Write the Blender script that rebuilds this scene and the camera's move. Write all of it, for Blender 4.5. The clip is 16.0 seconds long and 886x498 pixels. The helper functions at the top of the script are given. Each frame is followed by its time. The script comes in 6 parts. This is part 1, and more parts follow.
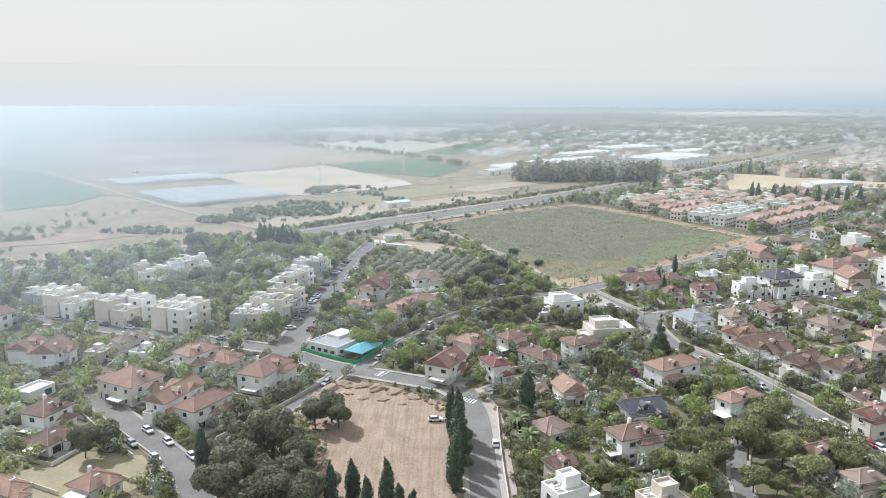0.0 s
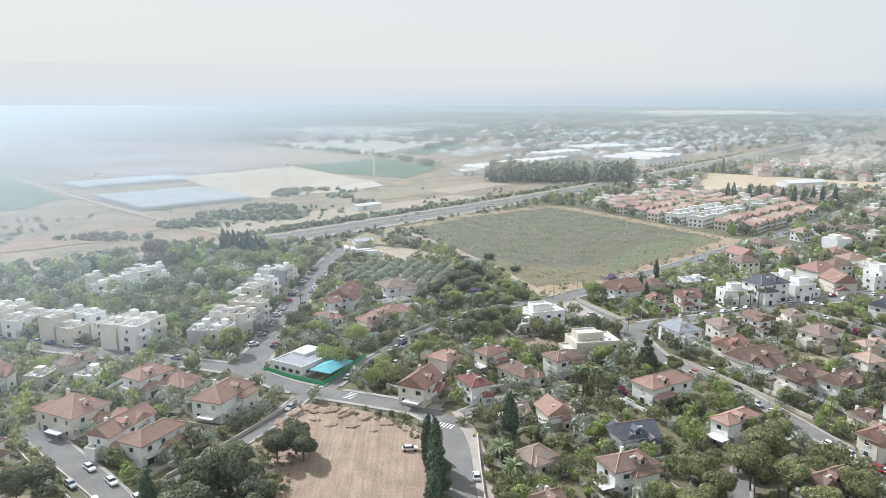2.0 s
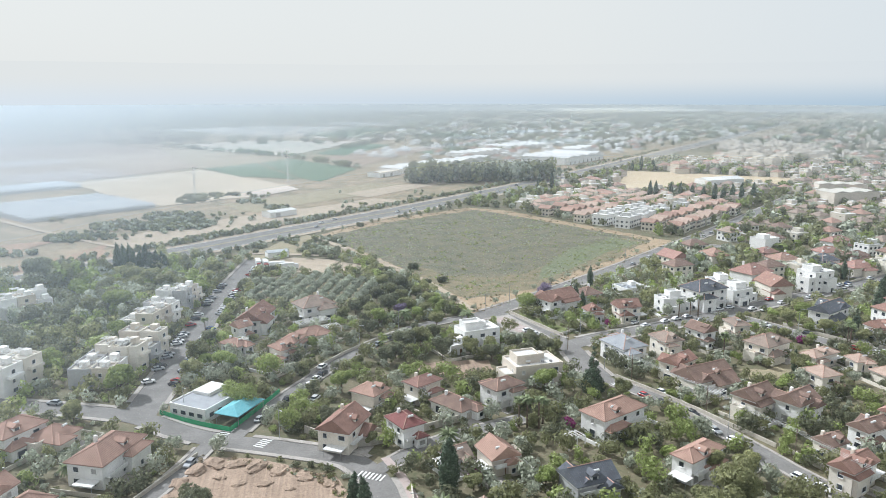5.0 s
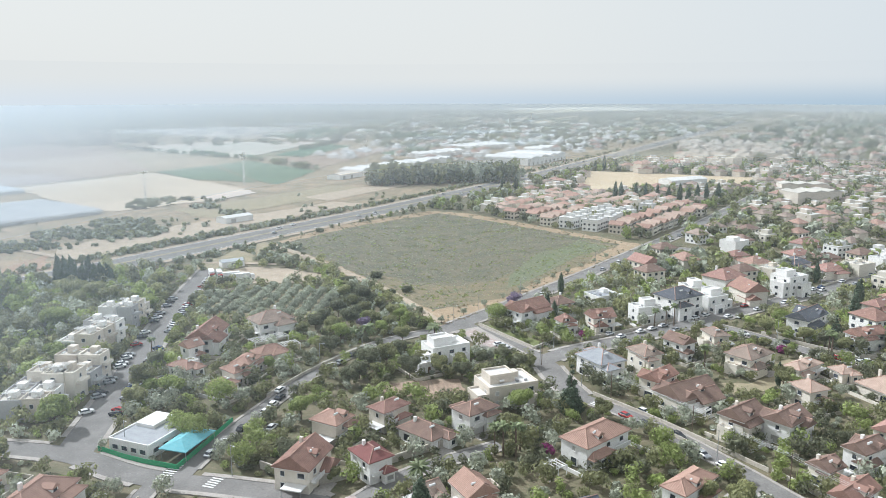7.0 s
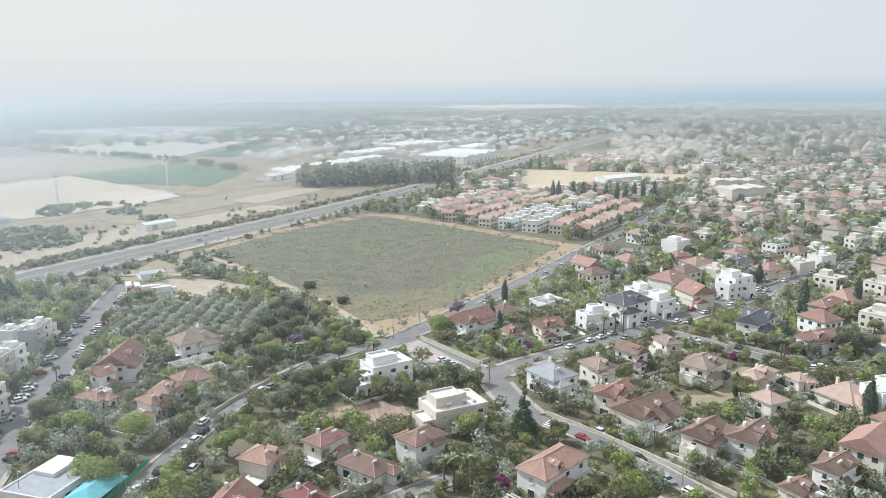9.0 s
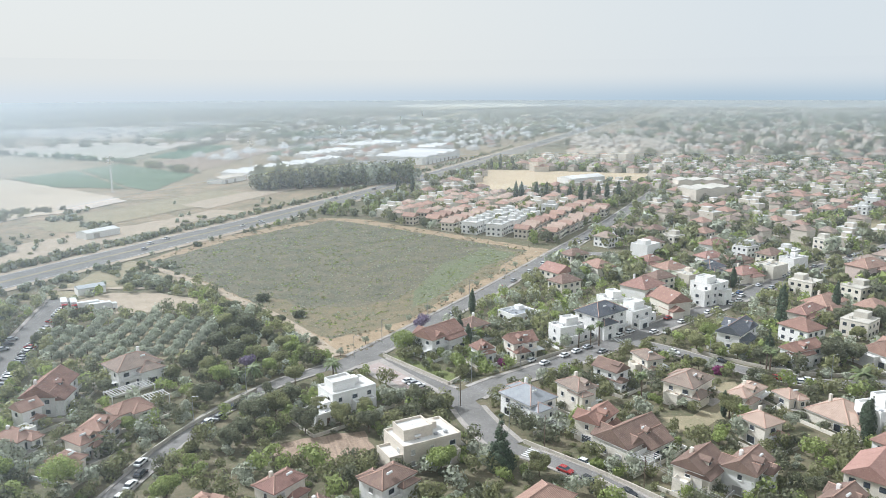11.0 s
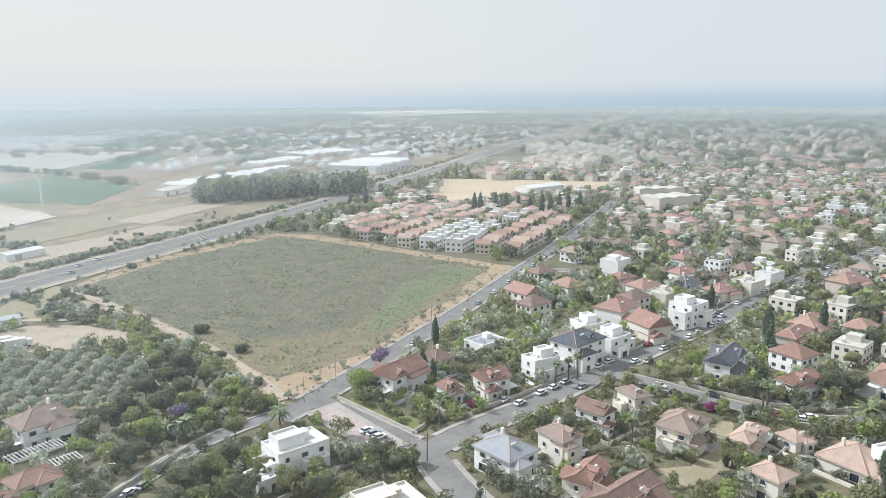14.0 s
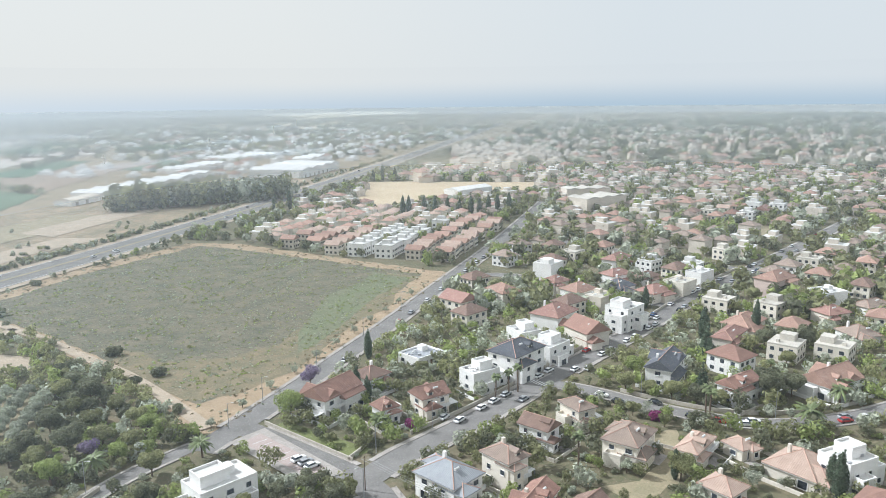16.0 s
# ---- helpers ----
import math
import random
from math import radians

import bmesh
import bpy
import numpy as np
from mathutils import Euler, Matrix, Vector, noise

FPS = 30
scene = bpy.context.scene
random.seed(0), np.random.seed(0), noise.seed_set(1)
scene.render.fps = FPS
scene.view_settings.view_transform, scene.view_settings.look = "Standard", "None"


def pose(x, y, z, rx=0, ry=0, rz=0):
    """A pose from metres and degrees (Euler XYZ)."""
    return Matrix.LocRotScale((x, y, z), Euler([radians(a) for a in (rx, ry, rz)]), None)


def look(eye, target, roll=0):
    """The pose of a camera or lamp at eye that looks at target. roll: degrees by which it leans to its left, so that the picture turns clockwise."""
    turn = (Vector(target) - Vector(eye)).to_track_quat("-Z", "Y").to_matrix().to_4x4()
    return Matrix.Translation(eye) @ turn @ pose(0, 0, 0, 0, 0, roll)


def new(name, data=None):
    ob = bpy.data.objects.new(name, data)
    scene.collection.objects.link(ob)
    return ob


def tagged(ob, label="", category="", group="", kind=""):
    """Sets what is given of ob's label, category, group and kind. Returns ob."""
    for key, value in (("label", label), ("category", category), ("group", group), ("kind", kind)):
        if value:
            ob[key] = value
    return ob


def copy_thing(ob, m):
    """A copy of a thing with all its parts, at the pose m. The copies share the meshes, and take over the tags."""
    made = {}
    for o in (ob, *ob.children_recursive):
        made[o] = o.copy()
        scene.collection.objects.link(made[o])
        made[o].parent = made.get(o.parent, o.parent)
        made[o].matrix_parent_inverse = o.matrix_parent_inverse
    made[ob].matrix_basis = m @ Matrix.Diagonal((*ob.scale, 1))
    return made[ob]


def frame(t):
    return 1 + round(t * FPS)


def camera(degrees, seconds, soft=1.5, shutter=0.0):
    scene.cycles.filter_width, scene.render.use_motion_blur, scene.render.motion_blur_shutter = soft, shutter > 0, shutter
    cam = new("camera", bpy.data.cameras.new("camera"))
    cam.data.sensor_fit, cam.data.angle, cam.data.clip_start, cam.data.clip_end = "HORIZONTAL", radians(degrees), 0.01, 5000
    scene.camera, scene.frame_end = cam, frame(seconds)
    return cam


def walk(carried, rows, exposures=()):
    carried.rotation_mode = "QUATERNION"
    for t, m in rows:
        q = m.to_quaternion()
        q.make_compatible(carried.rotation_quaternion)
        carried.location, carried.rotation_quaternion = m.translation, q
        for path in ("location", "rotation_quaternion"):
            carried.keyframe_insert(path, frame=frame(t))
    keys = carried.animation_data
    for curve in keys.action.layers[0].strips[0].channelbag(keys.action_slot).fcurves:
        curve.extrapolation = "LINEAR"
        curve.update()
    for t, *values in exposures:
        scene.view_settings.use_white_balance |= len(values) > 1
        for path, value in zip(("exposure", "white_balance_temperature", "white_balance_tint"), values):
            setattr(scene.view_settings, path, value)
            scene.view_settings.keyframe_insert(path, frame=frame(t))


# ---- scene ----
cam = camera(60.87, 16.0, 0.3)
PATH = [
    (0.0, 0.01, 0.00, 89.59, 78.638, -0.237, 0.061),
    (0.5, -0.20, 4.56, 89.62, 78.643, -0.215, 0.003),
    (1.0, -0.33, 9.10, 89.68, 78.605, -0.236, -0.139),
    (1.5, -0.49, 13.64, 89.67, 78.593, -0.246, -0.962),
    (2.0, -0.59, 18.30, 89.66, 78.576, -0.194, -2.158),
    (2.5, -0.70, 23.12, 89.66, 78.522, -0.070, -5.243),
    (3.0, -0.98, 27.99, 89.63, 78.516, 0.024, -7.001),
    (3.5, -1.21, 32.96, 89.68, 78.469, 0.049, -8.370),
    (4.0, -1.16, 37.73, 89.77, 78.463, -0.017, -8.350),
    (6.5, 0.57, 59.65, 90.08, 78.488, -0.028, -10.158),
    (7.0, 0.63, 63.93, 90.34, 78.434, 0.038, -11.479),
    (7.5, 1.11, 68.42, 90.57, 78.387, 0.072, -12.709),
    (8.0, 1.72, 73.15, 90.58, 78.350, 0.081, -13.955),
    (8.5, 2.47, 77.89, 90.61, 78.303, 0.083, -15.197),
    (9.0, 3.22, 82.69, 90.62, 78.253, 0.118, -16.564),
    (11.5, 8.51, 107.87, 90.49, 78.160, 0.150, -20.362),
    (12.0, 9.83, 112.98, 90.49, 78.143, 0.133, -21.039),
    (12.5, 11.45, 117.90, 90.57, 78.139, 0.209, -22.156),
    (13.0, 12.67, 123.06, 90.76, 78.181, 0.225, -23.392),
    (13.5, 13.95, 127.61, 90.86, 78.451, 0.220, -23.357),
    (14.0, 15.34, 131.29, 90.87, 78.635, 0.261, -23.429),
    (14.5, 16.41, 134.54, 90.84, 78.401, 0.400, -25.543),
    (15.0, 17.40, 137.49, 91.04, 78.655, 0.418, -25.924),
    (15.5, 18.02, 140.27, 91.13, 78.399, 0.606, -29.151),
    (16.0, 18.88, 143.12, 91.31, 78.666, 0.587, -29.164),
]
walk(cam, [(t, pose(*p)) for t, *p in PATH], [(0, 0.15, 5920, 9), (16, 0.15, 5920, 9)])

# ---- light ----
world = bpy.data.worlds.new("world")
scene.world = world
world.use_nodes = True
wn, wl = world.node_tree.nodes, world.node_tree.links
wn.clear()
SUN_AZ, SUN_EL = radians(-46.0), radians(42.0)     # azimuth from +y, towards -x when negative
sky = wn.new("ShaderNodeTexSky")
sky.sky_type, sky.sun_disc = "NISHITA", False
sky.sun_elevation, sky.sun_rotation = SUN_EL, SUN_AZ
sky.dust_density, sky.air_density, sky.altitude = 4.0, 1.2, 50.0
b1 = wn.new("ShaderNodeBackground")
b1.inputs["Strength"].default_value = 0.006
wl.new(sky.outputs[0], b1.inputs["Color"])
# bright haze of the whole sky, a little bluer away from the sun
tc = wn.new("ShaderNodeTexCoord")
dot = wn.new("ShaderNodeVectorMath")
dot.operation = "DOT_PRODUCT"
dot.inputs[1].default_value = (math.sin(SUN_AZ), math.cos(SUN_AZ), 0.0)
wl.new(tc.outputs["Generated"], dot.inputs[0])
ramp = wn.new("ShaderNodeValToRGB")
ramp.color_ramp.elements[0].position, ramp.color_ramp.elements[0].color = 0.0, (0.72, 0.738, 0.722, 1)
ramp.color_ramp.elements[1].position, ramp.color_ramp.elements[1].color = 0.45, (0.80, 0.785, 0.728, 1)
wl.new(dot.outputs["Value"], ramp.inputs[0])
b2 = wn.new("ShaderNodeBackground")
b2.inputs["Strength"].default_value = 0.90
wl.new(ramp.outputs[0], b2.inputs["Color"])
add = wn.new("ShaderNodeAddShader")
wl.new(b1.outputs[0], add.inputs[0])
wl.new(b2.outputs[0], add.inputs[1])
wout = wn.new("ShaderNodeOutputWorld")
wl.new(add.outputs[0], wout.inputs["Surface"])

sun = new("sun", bpy.data.lights.new("sun", "SUN"))
sun.data.energy, sun.data.angle, sun.data.color = 5.0, radians(1.0), (1.0, 0.985, 0.955)
sun_dir = Vector((math.sin(SUN_AZ) * math.cos(SUN_EL), math.cos(SUN_AZ) * math.cos(SUN_EL), math.sin(SUN_EL)))
sun.matrix_world = look(sun_dir * 500, (0, 0, 0))
HAZE_REACH, HAZE_SUNWARD = 1950.0, 980.0      # metres to thick haze on the sheet: everywhere, and towards the sun


# ---- materials ----
def material(name, colour, second=None, rough=0.85, size=3.0, fine=0.25, bump=0.15, island=0.0, objects=0.0, spec=0.3, metal=0.0, leafy=0.0, stripes=None):
    """Two scales of noise between two colours; island/objects: brightness change from piece to piece."""
    m = bpy.data.materials.new(name)
    m.use_nodes = True
    n, l = m.node_tree.nodes, m.node_tree.links
    p = n["Principled BSDF"]
    second = second or tuple(c * 0.78 for c in colour)
    geo = n.new("ShaderNodeNewGeometry")
    big, small = n.new("ShaderNodeTexNoise"), n.new("ShaderNodeTexNoise")
    big.inputs["Scale"].default_value, big.inputs["Detail"].default_value = 1.0 / size, 3.0
    small.inputs["Scale"].default_value, small.inputs["Detail"].default_value = 1.0 / fine, 2.0
    l.new(geo.outputs["Position"], big.inputs["Vector"])
    l.new(geo.outputs["Position"], small.inputs["Vector"])
    mixn = n.new("ShaderNodeMath")
    mixn.operation = "MULTIPLY_ADD"
    mixn.inputs[1].default_value, mixn.inputs[2].default_value = 0.45, 0.0
    l.new(small.outputs["Fac"], mixn.inputs[0])
    addn = n.new("ShaderNodeMath")
    addn.operation = "MULTIPLY_ADD"
    addn.inputs[1].default_value = 0.55
    l.new(big.outputs["Fac"], addn.inputs[0])
    l.new(mixn.outputs[0], addn.inputs[2])
    r = n.new("ShaderNodeValToRGB")
    r.color_ramp.elements[0].position, r.color_ramp.elements[1].position = 0.36, 0.64
    r.color_ramp.elements[0].color, r.color_ramp.elements[1].color = (*second, 1), (*colour, 1)
    l.new(addn.outputs[0], r.inputs[0])
    out = r.outputs[0]
    if stripes:
        # courses of tiles along the slope of the piece's own x or y
        tcn = n.new("ShaderNodeTexCoord")
        wave = n.new("ShaderNodeTexWave")
        wave.bands_direction = "DIAGONAL"
        wave.inputs["Scale"].default_value = stripes
        wave.inputs["Distortion"].default_value = 0.4
        l.new(tcn.outputs["Object"], wave.inputs["Vector"])
        wm = n.new("ShaderNodeMixRGB")
        wm.blend_type = "MULTIPLY"
        wm.inputs["Fac"].default_value = 0.3
        l.new(out, wm.inputs[1])
        l.new(wave.outputs["Color"], wm.inputs[2])
        out = wm.outputs[0]
    for amount, source in ((island, geo.outputs["Random Per Island"]), (objects, None)):
        if not amount:
            continue
        if source is None:
            source = n.new("ShaderNodeObjectInfo").outputs["Random"]
        mp = n.new("ShaderNodeMapRange")
        mp.inputs["To Min"].default_value, mp.inputs["To Max"].default_value = 1 - amount, 1 + amount
        l.new(source, mp.inputs["Value"])
        vm = n.new("ShaderNodeVectorMath")
        vm.operation = "SCALE"
        l.new(out, vm.inputs[0])
        l.new(mp.outputs[0], vm.inputs["Scale"])
        out = vm.outputs[0]
    l.new(out, p.inputs["Base Color"])
    p.inputs["Roughness"].default_value, p.inputs["Metallic"].default_value = rough, metal
    p.inputs["Specular IOR Level"].default_value = spec
    if bump:
        bn = n.new("ShaderNodeBump")
        bn.inputs["Strength"].default_value, bn.inputs["Distance"].default_value = bump, fine * 0.5
        l.new(small.outputs["Fac"], bn.inputs["Height"])
        l.new(bn.outputs[0], p.inputs["Normal"])
    if leafy:
        tr = n.new("ShaderNodeBsdfTranslucent")
        l.new(out, tr.inputs["Color"])
        mx = n.new("ShaderNodeMixShader")
        mx.inputs[0].default_value = leafy
        l.new(p.outputs[0], mx.inputs[1])
        l.new(tr.outputs[0], mx.inputs[2])
        l.new(mx.outputs[0], n["Material Output"].inputs["Surface"])
    return m


ROOF = {
    "terracotta": material("roof_terracotta", (0.40, 0.26, 0.205), (0.30, 0.19, 0.15), size=2, objects=0.15),
    "redbrown": material("roof_redbrown", (0.31, 0.185, 0.145), (0.22, 0.13, 0.105), size=2, objects=0.15),
    "red": material("roof_red", (0.35, 0.21, 0.175), (0.26, 0.15, 0.125), size=2, objects=0.12),
    "maroon": material("roof_maroon", (0.25, 0.105, 0.095), (0.19, 0.08, 0.075), size=2),
    "brown": material("roof_brown", (0.25, 0.17, 0.135), (0.17, 0.115, 0.095), size=2, objects=0.12),
    "greybrown": material("roof_greybrown", (0.32, 0.25, 0.205), (0.23, 0.18, 0.15), size=2, objects=0.12),
    "pink": material("roof_pink", (0.46, 0.345, 0.28), (0.36, 0.265, 0.215), size=2, objects=0.1),
    "slate": material("roof_slate", (0.13, 0.14, 0.16), (0.09, 0.095, 0.11), size=2, objects=0.12),
    "grey": material("roof_grey", (0.36, 0.38, 0.40), (0.28, 0.29, 0.31), size=2),
    "white": material("roof_whitewash", (0.68, 0.67, 0.65), (0.50, 0.49, 0.47), size=3, objects=0.08),
    "beige": material("roof_beige", (0.56, 0.53, 0.47), (0.44, 0.41, 0.36), size=3, objects=0.08),
}
WALL = {
    "white": material("render_white", (0.83, 0.82, 0.80), (0.73, 0.715, 0.69), size=4, fine=0.6, bump=0.05, objects=0.06),
    "cream": material("render_cream", (0.74, 0.69, 0.61), (0.64, 0.59, 0.51), size=4, fine=0.6, bump=0.05, objects=0.08),
    "beige": material("render_beige", (0.64, 0.58, 0.50), (0.54, 0.48, 0.41), size=4, fine=0.6, bump=0.05, objects=0.08),
    "grey": material("render_grey", (0.45, 0.45, 0.45), (0.37, 0.37, 0.37), size=4, fine=0.6, bump=0.05),
    "pinkish": material("render_pinkish", (0.62, 0.50, 0.45), (0.52, 0.42, 0.37), size=4, fine=0.6, bump=0.05),
}
TRIM = material("white_trim", (0.75, 0.74, 0.72), rough=0.5, bump=0)
RIDGE = material("ridge_tile", (0.50, 0.33, 0.26), (0.40, 0.25, 0.2), objects=0.15)
GLASS = material("window_glass", (0.05, 0.06, 0.075), (0.035, 0.04, 0.05), rough=0.12, spec=0.6, bump=0, objects=0.4)
SHUTTER = material("window_shutter", (0.42, 0.41, 0.39), rough=0.6, bump=0, objects=0.3)
DOORWOOD = material("door_wood", (0.20, 0.12, 0.07), rough=0.6)
TANK = material("white_tank", (0.80, 0.80, 0.79), rough=0.35, bump=0)
PANEL = material("solar_panel", (0.03, 0.035, 0.05), rough=0.15, spec=0.6, bump=0)
METAL = material("galvanised_steel", (0.45, 0.46, 0.47), rough=0.45, metal=0.7, bump=0)
ASPHALT = material("asphalt", (0.235, 0.225, 0.215), (0.165, 0.158, 0.15), size=7, fine=0.5, bump=0.05, rough=0.95, spec=0.15)
PAVING = material("paving", (0.40, 0.37, 0.34), (0.29, 0.265, 0.24), size=4, fine=0.5, bump=0.08)
PAINT = material("road_paint", (0.75, 0.75, 0.73), (0.6, 0.6, 0.58), size=1, fine=0.3, bump=0)
REDPAVE = material("red_paving", (0.42, 0.35, 0.32), (0.36, 0.29, 0.27), size=3, fine=0.4)
STONE = material("garden_stone", (0.58, 0.54, 0.47), (0.42, 0.38, 0.32), size=1.5, fine=0.4, bump=0.4, objects=0.1)
GARDEN = material("garden_ground", (0.10, 0.105, 0.055), (0.18, 0.15, 0.098), size=9, fine=1.2, bump=0.3)
COUNTRY = material("country_ground", (0.35, 0.265, 0.18), (0.17, 0.155, 0.10), size=26, fine=5, bump=0.2)
DIRT = material("dirt_lot", (0.40, 0.30, 0.225), (0.28, 0.205, 0.15), size=6, fine=0.7, bump=0.8)
dn, dl = DIRT.node_tree.nodes, DIRT.node_tree.links
dgeo, dwave, dmix, dmap, dstretch = (dn.new(k) for k in ("ShaderNodeNewGeometry", "ShaderNodeTexNoise", "ShaderNodeMixRGB", "ShaderNodeMapRange", "ShaderNodeMapping"))
dmix.blend_type = "MULTIPLY"
dstretch.inputs["Scale"].default_value = (1.1, 0.06, 1.0)
dstretch.inputs["Rotation"].default_value = (0.0, 0.0, 0.12)
dwave.inputs["Scale"].default_value, dwave.inputs["Detail"].default_value, dwave.inputs["Distortion"].default_value = 1.0, 4.0, 0.6
dmap.inputs["From Min"].default_value, dmap.inputs["From Max"].default_value = 0.3, 0.7
dmap.inputs["To Min"].default_value, dmap.inputs["To Max"].default_value = 0.74, 1.08
dl.new(dgeo.outputs["Position"], dstretch.inputs["Vector"])
dl.new(dstretch.outputs["Vector"], dwave.inputs["Vector"])
dl.new(dwave.outputs["Fac"], dmap.inputs["Value"])
dmix.inputs["Fac"].default_value = 1.0
dbase = dn["Principled BSDF"].inputs["Base Color"]
dl.new(dbase.links[0].from_socket, dmix.inputs[1])
dl.new(dmap.outputs[0], dmix.inputs[2])
dl.new(dmix.outputs[0], dbase)
TRACK = material("sandy_track", (0.44, 0.36, 0.275), (0.33, 0.275, 0.205), size=6, fine=0.8, bump=0.3)
DRY = material("dry_grass", (0.33, 0.275, 0.18), (0.24, 0.215, 0.135), size=7, fine=0.8, bump=0.5)
LAWN = material("lawn", (0.185, 0.205, 0.08), (0.13, 0.15, 0.055), size=4, fine=0.5, bump=0.3)
FIELD = material("weedy_field", (0.086, 0.094, 0.063), (0.185, 0.158, 0.108), size=11, fine=1.6, bump=0.6)
PALE = material("stubble_field", (0.55, 0.48, 0.42), (0.46, 0.40, 0.34), size=60, fine=6, bump=0.1)
WHEAT = material("wheat_stubble", (0.53, 0.43, 0.29), (0.45, 0.36, 0.245), size=30, fine=5, bump=0.1)
CROP = material("green_crop", (0.10, 0.165, 0.095), (0.08, 0.13, 0.075), size=40, fine=4, bump=0.2)
BEIGE = material("beige_stubble", (0.50, 0.425, 0.33), (0.43, 0.36, 0.275), size=60, fine=6, bump=0.1)
GREENWEEDS = material("green_weeds", (0.135, 0.16, 0.08), (0.16, 0.16, 0.105), size=9, fine=1.4, bump=0.6)
REDEARTH = material("red_earth", (0.36, 0.235, 0.165), (0.26, 0.19, 0.135), size=14, fine=2, bump=0.3)
CORNER = material("brown_grass", (0.235, 0.185, 0.115), (0.13, 0.125, 0.075), size=6, fine=0.8, bump=0.5)
MARGIN = material("dry_margin", (0.40, 0.305, 0.205), (0.27, 0.20, 0.125), size=6, fine=0.8, bump=0.5)
BROWN = material("ploughed_field", (0.31, 0.235, 0.18), (0.245, 0.185, 0.14), size=50, fine=5, bump=0.2)
NETTING = material("greenhouse_netting", (0.52, 0.54, 0.55), (0.40, 0.42, 0.44), size=18, fine=2, bump=0.05)
SHED = material("shed_roof", (0.70, 0.69, 0.67), (0.58, 0.57, 0.55), size=14, fine=2, bump=0.05, objects=0.08)
TEAL = material("teal_canopy", (0.17, 0.43, 0.48), (0.13, 0.36, 0.41), size=2, fine=0.5, bump=0.05)
GREENFENCE = material("green_mesh_fence", (0.05, 0.36, 0.16), (0.04, 0.28, 0.12), size=1, fine=0.3)
POOL = material("pool_water", (0.10, 0.45, 0.55), rough=0.08, spec=0.5, bump=0)
BARK = material("bark", (0.17, 0.125, 0.09), (0.11, 0.08, 0.06), size=0.6, fine=0.15)
LEAF = {
    "green": material("leaf_green", (0.337, 0.337, 0.165), (0.241, 0.253, 0.129), size=1.5, fine=0.4, bump=0, island=0.35, objects=0.25, leafy=0.48, rough=0.6),
    "dark": material("leaf_dark", (0.238, 0.244, 0.146), (0.172, 0.185, 0.118), size=1.5, fine=0.4, bump=0, island=0.35, objects=0.2, leafy=0.45, rough=0.6),
    "lime": material("leaf_lime", (0.358, 0.411, 0.147), (0.288, 0.346, 0.119), size=1.5, fine=0.4, bump=0, island=0.3, objects=0.15, leafy=0.4, rough=0.6),
    "olive": material("leaf_olive", (0.473, 0.494, 0.383), (0.368, 0.395, 0.302), size=1.5, fine=0.4, bump=0, island=0.3, objects=0.15, leafy=0.25, rough=0.6),
    "cypress": material("leaf_cypress", (0.104, 0.138, 0.085), (0.076, 0.104, 0.067), size=1.2, fine=0.3, bump=0, island=0.35, objects=0.15, leafy=0.15, rough=0.7),
    "palm": material("leaf_palm", (0.220, 0.260, 0.120), (0.160, 0.200, 0.095), size=1.2, fine=0.3, bump=0, island=0.3, objects=0.15, leafy=0.3, rough=0.5),
    "magenta": material("leaf_bougainvillea", (0.320, 0.050, 0.200), (0.200, 0.050, 0.120), size=1.2, fine=0.3, bump=0, island=0.3, leafy=0.35, rough=0.6),
    "dry": material("leaf_dry", (0.360, 0.300, 0.200), (0.280, 0.235, 0.150), size=1.2, fine=0.3, bump=0, island=0.3, leafy=0.25, rough=0.8),
    "mauve": material("leaf_jacaranda", (0.300, 0.230, 0.360), (0.220, 0.180, 0.260), size=1.2, fine=0.3, bump=0, island=0.25, leafy=0.35, rough=0.6),
}
CARPAINT = {
    "white": material("car_white", (0.78, 0.78, 0.78), (0.74, 0.74, 0.74), rough=0.25, spec=0.5, bump=0),
    "silver": material("car_silver", (0.42, 0.43, 0.45), (0.40, 0.41, 0.43), rough=0.3, spec=0.5, metal=0.4, bump=0),
    "black": material("car_black", (0.03, 0.032, 0.036), (0.025, 0.027, 0.03), rough=0.2, spec=0.5, bump=0),
    "red": material("car_red", (0.35, 0.03, 0.03), (0.32, 0.03, 0.03), rough=0.25, spec=0.5, bump=0),
    "blue": material("car_blue", (0.06, 0.10, 0.20), (0.05, 0.09, 0.18), rough=0.25, spec=0.5, bump=0),
}
TYRE = material("tyre", (0.03, 0.03, 0.03), bump=0)
LAMPGLASS = material("lamp_glass", (0.6, 0.6, 0.58), rough=0.2, bump=0)
# horizon haze painted as glow, bluer away from the sun, fading to sky colour
BACKDROP = bpy.data.materials.new("painted_far_haze")
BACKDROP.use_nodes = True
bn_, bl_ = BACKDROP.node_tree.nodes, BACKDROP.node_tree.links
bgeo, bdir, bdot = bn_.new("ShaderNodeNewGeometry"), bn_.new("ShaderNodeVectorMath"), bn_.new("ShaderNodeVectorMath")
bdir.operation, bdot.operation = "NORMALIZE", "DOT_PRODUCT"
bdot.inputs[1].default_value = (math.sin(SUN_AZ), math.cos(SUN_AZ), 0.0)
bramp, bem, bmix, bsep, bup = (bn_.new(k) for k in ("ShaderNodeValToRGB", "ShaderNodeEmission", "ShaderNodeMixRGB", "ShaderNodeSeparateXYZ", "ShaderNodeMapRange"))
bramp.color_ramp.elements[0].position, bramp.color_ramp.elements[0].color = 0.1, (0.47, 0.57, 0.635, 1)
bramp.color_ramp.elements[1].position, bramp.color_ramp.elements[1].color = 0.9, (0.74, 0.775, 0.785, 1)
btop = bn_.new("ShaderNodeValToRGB")
